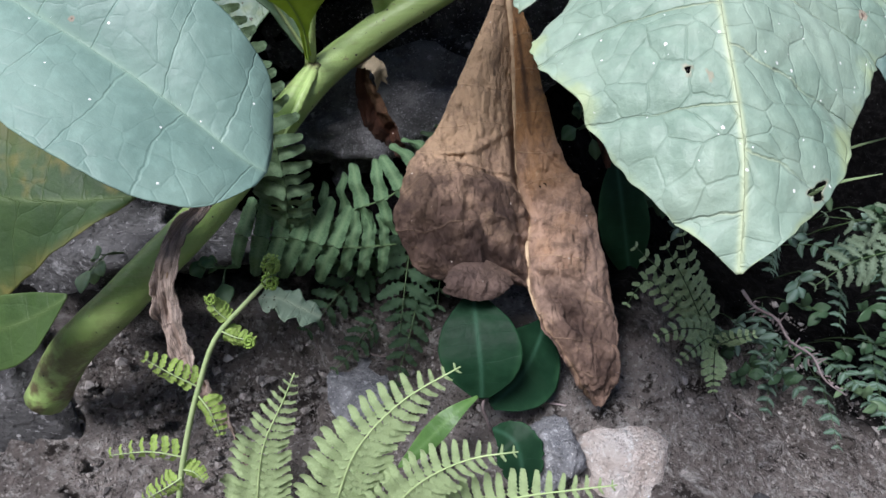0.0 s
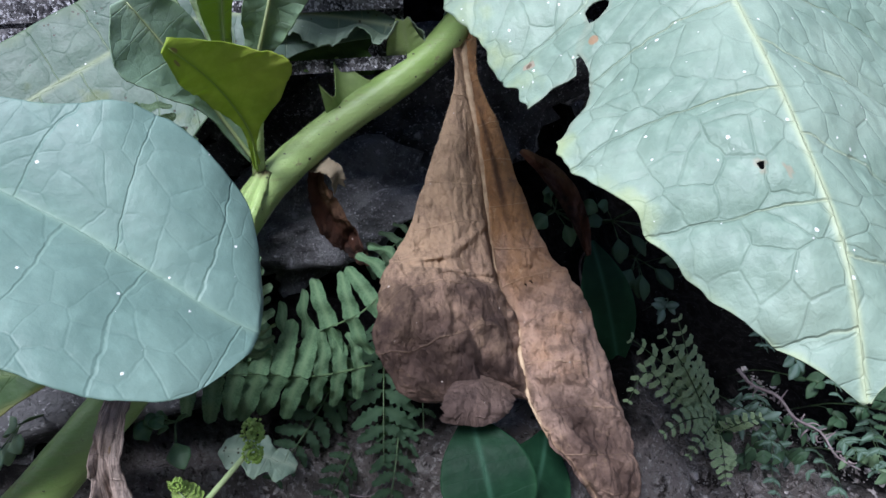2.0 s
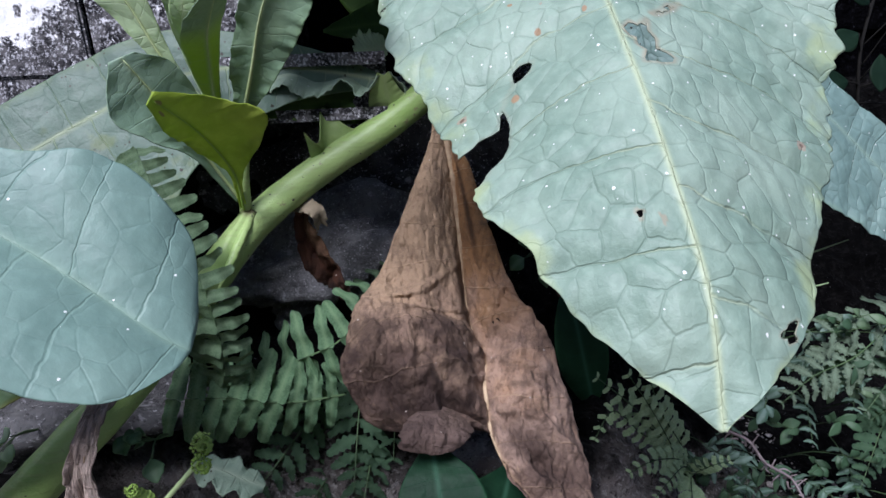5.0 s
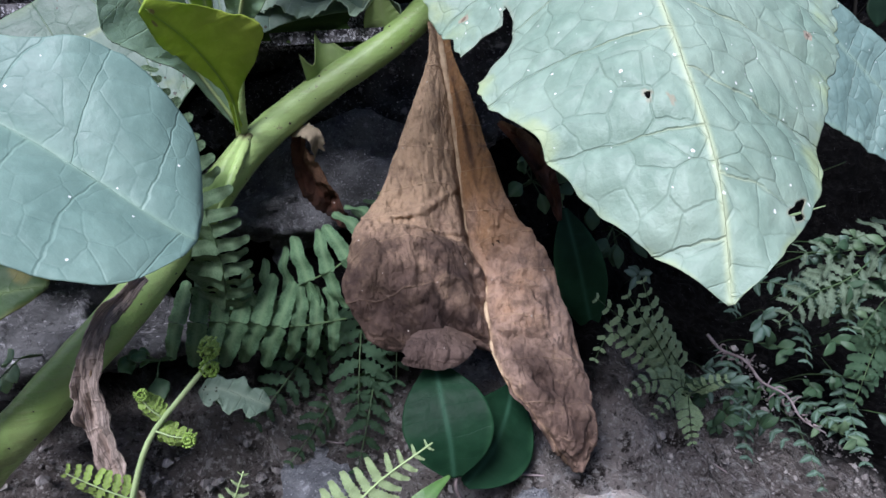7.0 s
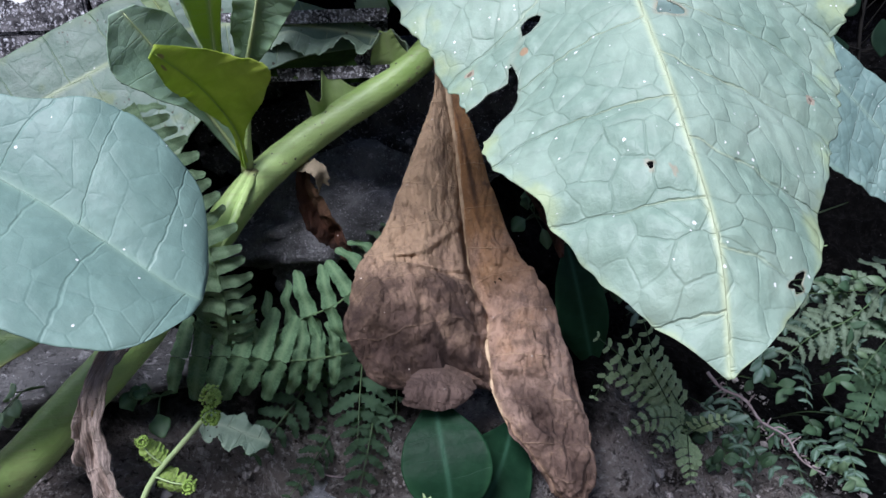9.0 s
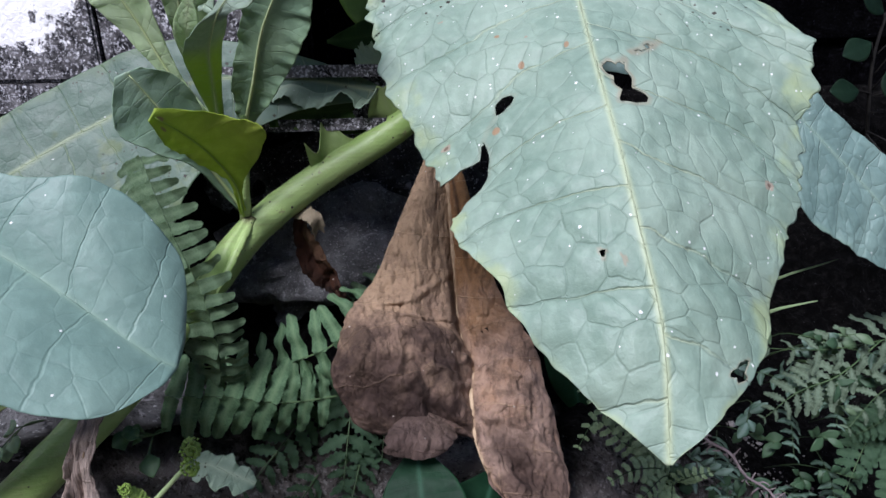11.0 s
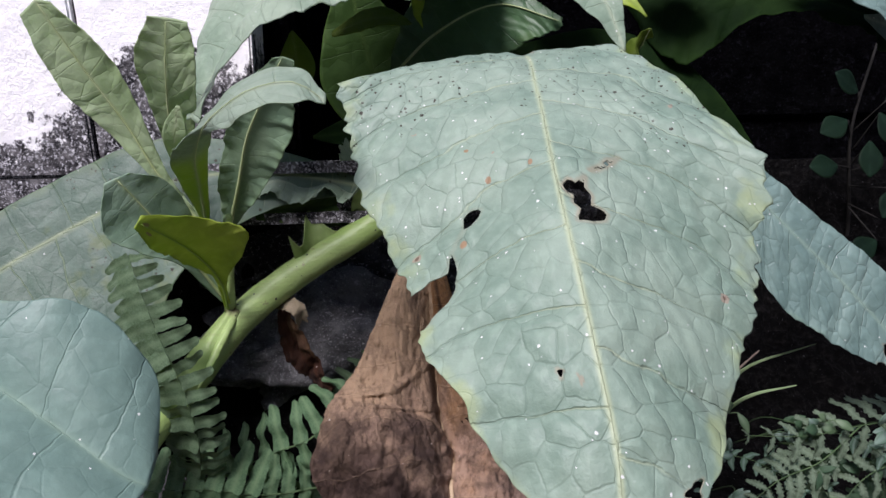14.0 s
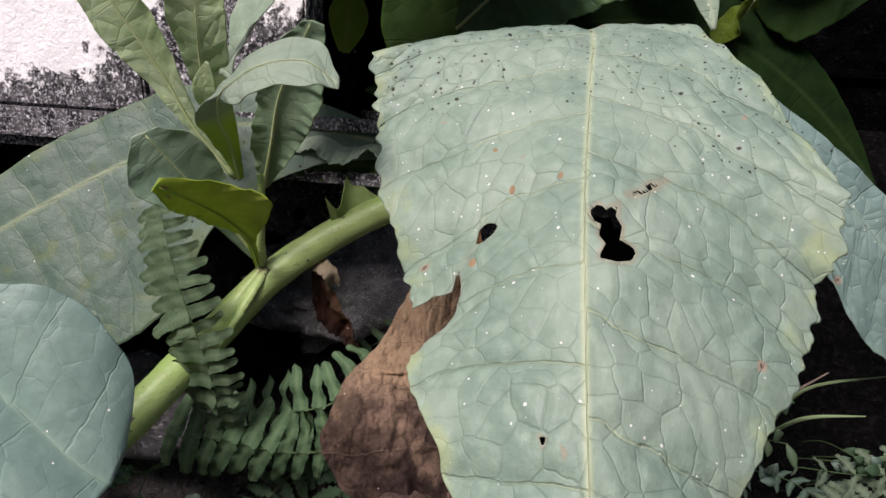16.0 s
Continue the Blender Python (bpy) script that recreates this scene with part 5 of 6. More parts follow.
leaf("dry_leaf", [(0.10, 0.655, 0.50), (0.118, 0.62, 0.482), (0.130, 0.605, 0.455), (0.136, 0.60, 0.425)], (-0.2, -1, 0.1),
     [0.002, 0.006, 0.009, 0.009, 0.006, 0.002], [0.002, 0.006, 0.008, 0.008, 0.006, 0.002], plant, M_RUST, "small dried brown leaf", nu=40, nv=20, fold=20, relief=0.0003, crump=(0.006, 60), seed=53, rib=0)

# neighbour at the right
right_plant = thing("tobacco_plant", (0.66, 0.74, 0.5), "neighbouring tobacco plant with bluish leaves", "plant")
rod("stem", [(0.66, 0.80, 0.30), (0.66, 0.74, 0.55), (0.64, 0.72, 0.88)], 0.011, 0.008, M_STEM, right_plant, "", 20, 10)
blade("leaf", [(0.64, 0.72, 0.86), (0.521, 0.63, 0.814), (0.462, 0.61, 0.773), (0.409, 0.6, 0.762), (0.372, 0.6, 0.775), (0.341, 0.6, 0.792)],
      [(0.64, 0.72, 0.865), (0.533, 0.65, 0.865), (0.473, 0.63, 0.822), (0.419, 0.62, 0.81), (0.376, 0.61, 0.803), (0.34, 0.6, 0.796)],
      [(0.64, 0.72, 0.855), (0.52, 0.61, 0.756), (0.456, 0.59, 0.713), (0.403, 0.585, 0.721), (0.368, 0.585, 0.742), (0.343, 0.6, 0.787)], right_plant, M_BLUE_Q, "bluish leaf arching outwards", nu=90, nv=70, cell=0.0125, side=0.03, relief=0.0016, ruffle=(0.003, 6), notch=0.03, seed=21)
blade("leaf", [(0.518, 0.64, 0.719), (0.481, 0.63, 0.715), (0.445, 0.62, 0.717), (0.409, 0.61, 0.725)], [(0.517, 0.64, 0.726), (0.48, 0.63, 0.729), (0.444, 0.62, 0.729), (0.409, 0.61, 0.727)], [(0.519, 0.64, 0.705), (0.475, 0.62, 0.696), (0.443, 0.615, 0.699), (0.41, 0.61, 0.723)],
      right_plant, M_BLUE_Q, "bluish leaf tip hanging below another", nu=50, nv=40, cell=0.0125, side=0.02, relief=0.001, notch=0.03, seed=24)
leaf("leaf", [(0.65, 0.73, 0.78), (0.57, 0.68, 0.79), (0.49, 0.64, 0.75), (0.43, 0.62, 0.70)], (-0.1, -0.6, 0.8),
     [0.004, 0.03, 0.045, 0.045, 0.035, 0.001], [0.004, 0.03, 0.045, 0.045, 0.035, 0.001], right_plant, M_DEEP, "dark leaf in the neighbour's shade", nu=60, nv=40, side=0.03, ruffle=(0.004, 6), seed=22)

# neighbour at the left
left_plant = thing("tobacco_plant", (-0.36, 0.42, 0.2), "tobacco seedling leaves at the foot of the bank", "plant")
rod("stem", [(-0.36, 0.44, 0.22), (-0.35, 0.42, 0.34), (-0.33, 0.41, 0.46)], 0.008, 0.005, M_STEM, left_plant, "", 20, 10)
blade("leaf", [(-0.292, 0.42, 0.458), (-0.257, 0.41, 0.456), (-0.219, 0.4, 0.456), (-0.186, 0.395, 0.458), (-0.158, 0.39, 0.462)],
      [(-0.293, 0.42, 0.453), (-0.274, 0.4, 0.386), (-0.233, 0.395, 0.41), (-0.2, 0.39, 0.435), (-0.159, 0.39, 0.461)],
      [(-0.29, 0.42, 0.463), (-0.26, 0.43, 0.493), (-0.218, 0.42, 0.488), (-0.181, 0.405, 0.475), (-0.157, 0.39, 0.464)],
      left_plant, M_YELLOWING, "shaded green leaf yellowing towards its tip", nu=60, nv=50, side=0.022, relief=0.0008, ruffle=(0.002, 5), notch=0.02, seed=55)
blade("leaf", [(-0.296, 0.4, 0.367), (-0.252, 0.385, 0.383), (-0.219, 0.378, 0.397), (-0.197, 0.375, 0.41)],
      [(-0.297, 0.4, 0.362), (-0.254, 0.38, 0.361), (-0.22, 0.372, 0.378), (-0.2, 0.374, 0.405)],
      [(-0.294, 0.4, 0.375), (-0.251, 0.39, 0.402), (-0.22, 0.384, 0.409), (-0.197, 0.376, 0.412)],
      left_plant, M_LEFT, "young leaf with a folded margin", nu=50, nv=40, side=0.02, relief=0.0006, seed=57)

# ---- glossy seedling ----
seedling = thing("seedling", (0.035, 0.475, 0.25), "glossy dark green broad-leaved seedling in the soil", "plant")
rod("stem", [(0.04, 0.485, 0.245), (0.034, 0.47, 0.268), (0.03, 0.464, 0.287), (0.04, 0.475, 0.30)], 0.0016, 0.001, M_TWIG, seedling, "", 14, 8)
GL = dict(nu=50, nv=40, side=0.016, cell=0.012, relief=0.0006, rib=0.0009, rib_mat=M_RIB_D, skew=0.05)
leaf("leaf", [(0.029, 0.462, 0.292), (0.028, 0.462, 0.317), (0.025, 0.476, 0.341), (0.023, 0.5, 0.36)], (0, -1, 0.25), [0.005, 0.022, 0.029, 0.029, 0.024, 0.013, 0.001], [0.005, 0.020, 0.027, 0.028, 0.023, 0.013, 0.001], seedling, M_GLOSSY, "", seed=61, **GL)
leaf("leaf", [(0.037, 0.478, 0.275), (0.057, 0.492, 0.287), (0.072, 0.512, 0.303), (0.083, 0.535, 0.32)], (0.1, -1, 0.3), [0.004, 0.018, 0.027, 0.028, 0.022, 0.012, 0.001], [0.004, 0.020, 0.030, 0.032, 0.025, 0.013, 0.001], seedling, M_GLOSSY, "", seed=63, **GL)
leaf("leaf", [(0.026, 0.458, 0.296), (0.010, 0.446, 0.290), (-0.010, 0.440, 0.270), (-0.029, 0.438, 0.251)], (-0.2, -0.8, 0.6), [0.001, 0.005, 0.008, 0.008, 0.005, 0.001], [0.001, 0.004, 0.007, 0.007, 0.005, 0.001], seedling, M_GLOSSY2, "small fresh green leaf", seed=65, **GL)
leaf("leaf", [(0.038, 0.468, 0.262), (0.052, 0.455, 0.262), (0.058, 0.448, 0.245), (0.058, 0.444, 0.222)], (0, -0.9, 0.5), [0.001, 0.012, 0.017, 0.016, 0.01, 0.001], [0.001, 0.012, 0.017, 0.016, 0.01, 0.001], seedling, M_GLOSSY, "dull dark leaf near the soil", seed=67, notch=0.15, **GL)
back_seed = thing("seedling", (0.16, 0.69, 0.36), "dark oval leaf on a thin stalk behind the dead leaf", "plant")
rod("stem", [(0.17, 0.70, 0.34), (0.15, 0.66, 0.40), (0.146, 0.62, 0.428)], 0.0012, 0.0009, M_TWIG, back_seed, "", 12, 6)
leaf("leaf", [(0.146, 0.62, 0.430), (0.150, 0.605, 0.40), (0.158, 0.605, 0.36), (0.168, 0.615, 0.318)], (0, -1, 0.1), [0.002, 0.015, 0.021, 0.021, 0.014, 0.001], [0.002, 0.015, 0.021, 0.021, 0.014, 0.001], back_seed, M_GLOSSY, "", seed=69, **GL)


# ---- ferns ----
def pinna_mesh(name, mat, n=12, width=0.2, lobes=0, depth=0.5, sag=0.1, taper=0.6, serr=0.0, bend=0.0, wav=1.0, base=0.45):
    """One fern leaflet, one unit long: x outwards, y towards the frond's tip, z its upper side."""
    V, Fc, vn, ed, al = [], [], [], [], []
    for i in range(n + 1):
        t = i / n
        w = width * min(1.0, base + 2.2 * t) * (1 - t**2.2 * taper) * (1 if i < n else 0.25)
        lb = 1.0
        if lobes:
            lb = 1 - depth * (0.5 + 0.5 * math.cos(t * lobes * 2 * math.pi)) * (0.3 + 0.7 * (1 - t))
        if serr:
            lb *= 1 + serr * math.sin(t * 31) + 0.6 * serr * math.sin(t * 13 + 1)
        for j, s in enumerate((-1, -0.5, 0, 0.5, 1)):
            ww = w * (lb if abs(s) == 1 else (1 - 0.5 * (1 - lb)))
            V.append((t + 0.06 * abs(s) * (1 if lobes else 0), s * ww + bend * t * t, -sag * t * t + 0.05 * abs(s) * width * 4 * (0.5 - (abs(s) == 0)) - 0.02 * math.sin(t * 9) + 0.035 * wav * s * math.sin(t * 11 + s)))
            vn.append(1.0 if s == 0 else 0.0), ed.append(abs(s)), al.append(t)
    for i in range(n):
        for j in range(4):
            a = i * 5 + j
            Fc.append((a, a + 5, a + 6, a + 1))
    return mesh_from(name, V, Fc, mat, {"vein": vn, "edge": np.array(ed) * 0.8, "along": al})


def frond(parent, pts, face, pinna, n, length, rachis_mat, r=0.0009, ahead=0.35, droop=0.25, seed=1, up_ratio=1.0, start=0.08, label="", gap=0, twist=0.0, lie=0.25):
    """A frond: a thin rachis with a leaflet at each side at every step; length is a profile from base to tip."""
    P = np.asarray(pts, float)
    k = knots(P)
    fr = rod("frond", pts, r, r * 0.35, rachis_mat, parent, label, 22, 6)
    rng = random.Random(seed)
    us = np.linspace(start, 0.985, n)
    C = spline(P, us, k)
    T = unit(spline(P, np.minimum(us + 0.01, 1), k) - spline(P, np.maximum(us - 0.01, 0), k))
    Ls = spline(np.asarray(length, float), us)[:, 0]
    for i in range(n):
        F0 = np.asarray(face, float)
        S = unit(np.cross(F0, T[i]))
        N = np.cross(T[i], S)
        for sgn in (-1, 1):
            if rng.random() < gap:
                continue
            d = unit(S * sgn + T[i] * (ahead + twist * sgn + rng.uniform(-0.1, 0.1)) - N * (droop + rng.uniform(-0.1, 0.12)))
            z = unit(N - d * np.dot(N, d) + lie * rng.uniform(-1, 1) * T[i])
            z = unit(z - d * np.dot(z, d))
            y = np.cross(z, d)
            ln = max(Ls[i], 0.002) * rng.uniform(0.9, 1.08) * (up_ratio if sgn > 0 else 1)
            m = Matrix(((d[0], y[0], z[0], C[i][0]), (d[1], y[1], z[1], C[i][1]), (d[2], y[2], z[2], C[i][2]), (0, 0, 0, 1)))
            ob = new("pinna", pinna)
            ob.parent = fr
            ob.matrix_basis = m @ Matrix.Diagonal((ln, ln, ln, 1))
    return fr


P_SWORD = pinna_mesh("pinna", M_FERN, 18, 0.19, 0, 0, 0.28, 0.45, 0.05, 0.10, 1.4, 0.85)
P_SHORT = pinna_mesh("pinna", M_FERN_M, 18, 0.22, 0, 0, 0.25, 0.5, 0.04, 0.12, 1.2, 1.0)
P_BRIGHT = pinna_mesh("pinna", M_FERN_B, 44, 0.22, 7, 0.36, 0.10, 0.60, 0, 0.10, 0.6, 1.0)
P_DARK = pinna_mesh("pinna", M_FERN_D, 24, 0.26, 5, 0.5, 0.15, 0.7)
P_PALE = pinna_mesh("pinna", M_FERN_P, 24, 0.34, 3, 0.34, 0.15, 0.40, 0, 0.12)
P_TOOTH = pinna_mesh("pinna", M_FERN_T, 30, 0.24, 6, 0.55, 0.25, 0.7)
P_FINE = pinna_mesh("pinna", M_FINE, 8, 0.25, 0, 0, 0.15, 0.9)
P_LOBED = pinna_mesh("pinna", M_FERN_D, 24, 0.34, 5, 0.4, 0.12, 0.7)

sword = thing("sword_fern", (-0.05, 0.69, 0.42), "sword fern with blunt mid-green leaflets hanging from the rock", "fern")
frond(sword, [(-0.001, 0.57, 0.451), (-0.015, 0.55, 0.438), (-0.038, 0.545, 0.417), (-0.065, 0.555, 0.403), (-0.098, 0.57, 0.384), (-0.136, 0.585, 0.358)], (0, -1, 0.2), P_SWORD, 10, [0.024, 0.031, 0.033, 0.032, 0.026], M_RACHIS, ahead=0.0, twist=0.25, droop=0.0, seed=1, lie=0.45)
frond(sword, [(-0.036, 0.55, 0.375), (-0.072, 0.54, 0.376), (-0.114, 0.53, 0.387), (-0.149, 0.52, 0.393)], (0, -1, 0.2), P_SWORD, 9, [0.020, 0.030, 0.034, 0.034, 0.028], M_RACHIS, ahead=0.0, twist=0.2, droop=0.1, seed=2, lie=0.45)
frond(sword, [(-0.124, 0.55, 0.369), (-0.11, 0.51, 0.438), (-0.115, 0.5, 0.478), (-0.127, 0.505, 0.504), (-0.14, 0.515, 0.531), (-0.154, 0.53, 0.56)], (0.1, -1, 0.2), P_SHORT, 20, [0.016, 0.019, 0.020, 0.021, 0.016], M_RACHIS, up_ratio=1.35, ahead=0.0, twist=0.1, droop=0.1, seed=3, lie=0.6)
frond(sword, [(-0.15, 0.66, 0.30), (-0.165, 0.615, 0.33), (-0.178, 0.60, 0.36)], (0, -1, 0.2), P_SHORT, 9, [0.018, 0.022, 0.010], M_RACHIS, ahead=0.4, droop=0.2, seed=4)
frond(sword, [(0.02, 0.68, 0.44), (-0.005, 0.655, 0.434), (-0.032, 0.645, 0.420)], (0, -1, 0.3), P_SHORT, 5, [0.014, 0.018, 0.014], M_RACHIS, ahead=0.3, droop=0.1, seed=5)

dark_fern = thing("fern", (-0.06, 0.63, 0.36), "small fern under the dead leaf, shade put into its green", "fern")
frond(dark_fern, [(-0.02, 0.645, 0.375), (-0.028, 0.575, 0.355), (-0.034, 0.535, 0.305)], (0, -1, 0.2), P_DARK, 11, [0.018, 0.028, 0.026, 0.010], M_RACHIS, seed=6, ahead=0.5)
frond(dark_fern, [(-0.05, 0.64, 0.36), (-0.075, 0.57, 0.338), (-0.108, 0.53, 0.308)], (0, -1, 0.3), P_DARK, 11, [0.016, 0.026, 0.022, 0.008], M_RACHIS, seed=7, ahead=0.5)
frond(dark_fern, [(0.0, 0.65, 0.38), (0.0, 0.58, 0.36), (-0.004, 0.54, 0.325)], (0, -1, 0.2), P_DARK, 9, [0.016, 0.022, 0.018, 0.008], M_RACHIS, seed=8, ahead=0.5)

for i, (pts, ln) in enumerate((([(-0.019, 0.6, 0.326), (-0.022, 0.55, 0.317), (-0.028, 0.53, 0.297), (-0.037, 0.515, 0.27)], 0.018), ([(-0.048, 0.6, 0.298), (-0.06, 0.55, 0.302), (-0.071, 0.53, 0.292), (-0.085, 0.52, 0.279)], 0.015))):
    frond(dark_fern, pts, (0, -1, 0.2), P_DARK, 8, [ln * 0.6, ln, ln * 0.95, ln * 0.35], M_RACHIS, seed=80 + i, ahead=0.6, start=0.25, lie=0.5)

bright_fern = thing("fern", (-0.08, 0.42, 0.2), "bright yellow-green fern growing from the soil", "fern")
frond(bright_fern, [(-0.128, 0.41, 0.184), (-0.119, 0.405, 0.253), (-0.108, 0.4, 0.301), (-0.094, 0.398, 0.331), (-0.085, 0.396, 0.352)], (0, -1, 0.3), P_BRIGHT, 22, [0.03203, 0.0271, 0.02094, 0.01355, 0.002464], M_RACHIS_B, 0.0012, seed=9, ahead=0.4, droop=0.05, start=0.15, lie=0.1)
frond(bright_fern, [(-0.066, 0.37, 0.213), (-0.055, 0.352, 0.3), (-0.04, 0.346, 0.34), (-0.015, 0.344, 0.37), (0.012, 0.346, 0.387)], (0, -1, 0.35), P_BRIGHT, 25, [0.02957, 0.02587, 0.02279, 0.01602, 0.002464], M_RACHIS_B, 0.0012, seed=10, ahead=0.4, droop=0.05, start=0.2, lie=0.1)
frond(bright_fern, [(-0.047, 0.365, 0.219), (-0.023, 0.345, 0.3), (-0.001, 0.335, 0.33), (0.019, 0.33, 0.344), (0.041, 0.33, 0.348)], (0, -1, 0.45), P_BRIGHT, 22, [0.02464, 0.02341, 0.01971, 0.01355, 0.002464], M_RACHIS_B, 0.0012, seed=11, ahead=0.4, droop=0.05, start=0.25, lie=0.1)
frond(bright_fern, [(-0.03, 0.365, 0.21), (0.008, 0.345, 0.287), (0.038, 0.335, 0.314), (0.066, 0.33, 0.324), (0.092, 0.33, 0.328)], (0, -1, 0.6), P_BRIGHT, 22, [0.02218, 0.02218, 0.01848, 0.01232, 0.002464], M_RACHIS_B, 0.0012, seed=12, ahead=0.4, droop=0.05, start=0.25, lie=0.1)

fiddle = thing("young_fern", (-0.165, 0.40, 0.26), "young fern stalk with curled bright green buds", "fern")
rod("stalk", [(-0.175, 0.4, 0.219), (-0.158, 0.392, 0.29), (-0.139, 0.386, 0.347), (-0.121, 0.381, 0.386), (-0.103, 0.379, 0.406), (-0.088, 0.378, 0.422)], 0.0021, 0.0012, M_RACHIS_B, fiddle, "", 26, 8)


def bud(parent, loc, size, seed):
    """A frond tip coiled into a watch spring, set with knobs of folded leaflets."""
    rng = random.Random(seed)
    V, Fc = [], []
    for i in range(26):
        a, rr = i * 0.42 + seed, size * (1 - i * 0.032)
        for side in (-1, 1):
            c = np.array((loc[0] + rr * math.cos(a), loc[1] + side * size * 0.32, loc[2] + rr * math.sin(a)))
            r = size * 0.24 * rng.uniform(0.7, 1.2)
            n0 = len(V)
            for q in ((1, 0, 0), (-1, 0, 0), (0, 1, 0), (0, -1, 0), (0, 0, 1), (0, 0, -1)):
                V.append(tuple(c + r * (np.array(q) + [rng.uniform(-0.3, 0.3) for _ in range(3)])))
            Fc += [[n0 + k for k in f] for f in ((0, 2, 4), (2, 1, 4), (1, 3, 4), (3, 0, 4), (2, 0, 5), (1, 2, 5), (3, 1, 5), (0, 3, 5))]
    return part("bud", mesh_from("bud", V, Fc, M_BUD), parent, "tightly curled frond tip")


bud(fiddle, (-0.087, 0.378, 0.428), 0.0056, 1), bud(fiddle, (-0.088, 0.377, 0.419), 0.0046, 2), bud(fiddle, (-0.121, 0.377, 0.409), 0.0032, 3), bud(fiddle, (-0.103, 0.376, 0.384), 0.0036, 4)
P_CURL = pinna_mesh("pinna", M_BUD, 16, 0.30, 3, 0.5, 0.45, 0.4)
for i, (pts, ln) in enumerate((([(-0.114, 0.38, 0.394), (-0.119, 0.378, 0.401), (-0.123, 0.377, 0.41)], 0.0062), ([(-0.119, 0.38, 0.388), (-0.11, 0.378, 0.385), (-0.101, 0.377, 0.384)], 0.0066), ([(-0.138, 0.385, 0.349), (-0.149, 0.382, 0.358), (-0.164, 0.38, 0.37)], 0.0088),
                               ([(-0.139, 0.385, 0.343), (-0.133, 0.382, 0.336), (-0.128, 0.38, 0.32)], 0.0088), ([(-0.156, 0.392, 0.294), (-0.173, 0.388, 0.301), (-0.199, 0.386, 0.3)], 0.0090), ([(-0.16, 0.392, 0.279), (-0.168, 0.39, 0.274), (-0.184, 0.388, 0.265)], 0.0090), ([(-0.159, 0.392, 0.285), (-0.152, 0.39, 0.285), (-0.145, 0.388, 0.28)], 0.0070))):
    frond(fiddle, pts, (0, -1, 0.2), P_CURL, 7, [ln, ln * 0.95, ln * 0.45], M_RACHIS_B, 0.0006, seed=13 + i, start=0.12, lie=0.5)

pale_fern = thing("fern", (0.26, 0.60, 0.22), "pale grey-green fern tuft rooted in the soil edge", "fern")
for i, (pts, ln) in enumerate((([(0.25, 0.6, 0.258), (0.225, 0.575, 0.292), (0.184, 0.555, 0.343), (0.15, 0.55, 0.375)], 0.013), ([(0.25, 0.6, 0.258), (0.22, 0.57, 0.3), (0.191, 0.55, 0.349), (0.174, 0.548, 0.376)], 0.013), ([(0.25, 0.6, 0.258), (0.23, 0.575, 0.297), (0.205, 0.56, 0.338), (0.188, 0.555, 0.384)], 0.013),
                               ([(0.225, 0.575, 0.29), (0.189, 0.56, 0.321), (0.164, 0.555, 0.343), (0.149, 0.55, 0.323)], 0.010), ([(0.25, 0.6, 0.258), (0.213, 0.56, 0.297), (0.192, 0.55, 0.301), (0.175, 0.545, 0.296)], 0.012), ([(0.25, 0.6, 0.258), (0.239, 0.565, 0.281), (0.245, 0.555, 0.291), (0.257, 0.55, 0.297)], 0.010),
                               ([(0.25, 0.6, 0.258), (0.231, 0.56, 0.272), (0.228, 0.55, 0.263), (0.228, 0.545, 0.246)], 0.012), ([(0.25, 0.6, 0.258), (0.22, 0.56, 0.286), (0.208, 0.55, 0.283), (0.196, 0.545, 0.274)], 0.010))):
    frond(pale_fern, pts, (0, -1, 0.4), P_PALE, 9, [ln * 0.6, ln * 1.05, ln * 0.95, ln * 0.35], M_RACHIS, 0.0008, seed=20 + i, start=0.36, ahead=0.5, droop=0.05, lie=0.15)

right_fern = thing("fern", (0.50, 0.70, 0.38), "pale fern with toothed leaflets spreading from the dark hollow", "fern")
for i, (pts, ln) in enumerate((([(0.567, 0.68, 0.357), (0.422, 0.6, 0.384), (0.364, 0.584, 0.384), (0.304, 0.57, 0.393)], 0.030), ([(0.567, 0.68, 0.357), (0.464, 0.6, 0.353), (0.412, 0.58, 0.345), (0.376, 0.565, 0.32)], 0.030), ([(0.422, 0.6, 0.384), (0.372, 0.58, 0.361), (0.334, 0.57, 0.353), (0.302, 0.56, 0.336)], 0.024))):
    frond(right_fern, pts, (0, -0.8, 0.6), P_TOOTH, 9, [ln * 0.5, ln, ln * 0.9, ln * 0.2], M_RACHIS, 0.0008, seed=40 + i, start=0.3, ahead=0.45, droop=0.25)

low_fern = thing("fern", (0.48, 0.66, 0.25), "green fern with lobed leaflets low in the hollow", "fern")
B2 = (0.49, 0.66, 0.30)
for i, (mid, tip, ln) in enumerate((((0.43, 0.61, 0.29), (0.385, 0.575, 0.245), 0.030), ((0.46, 0.60, 0.27), (0.43, 0.57, 0.215), 0.032), ((0.45, 0.61, 0.31), (0.40, 0.59, 0.30), 0.026))):
    frond(low_fern, [B2, mid, tip], (0, -0.9, 0.5), P_LOBED, 12, [ln * 0.35, ln * 0.7, ln * 0.65, ln * 0.2], M_RACHIS, 0.0008, seed=50 + i, start=0.3, ahead=0.45, droop=0.2)

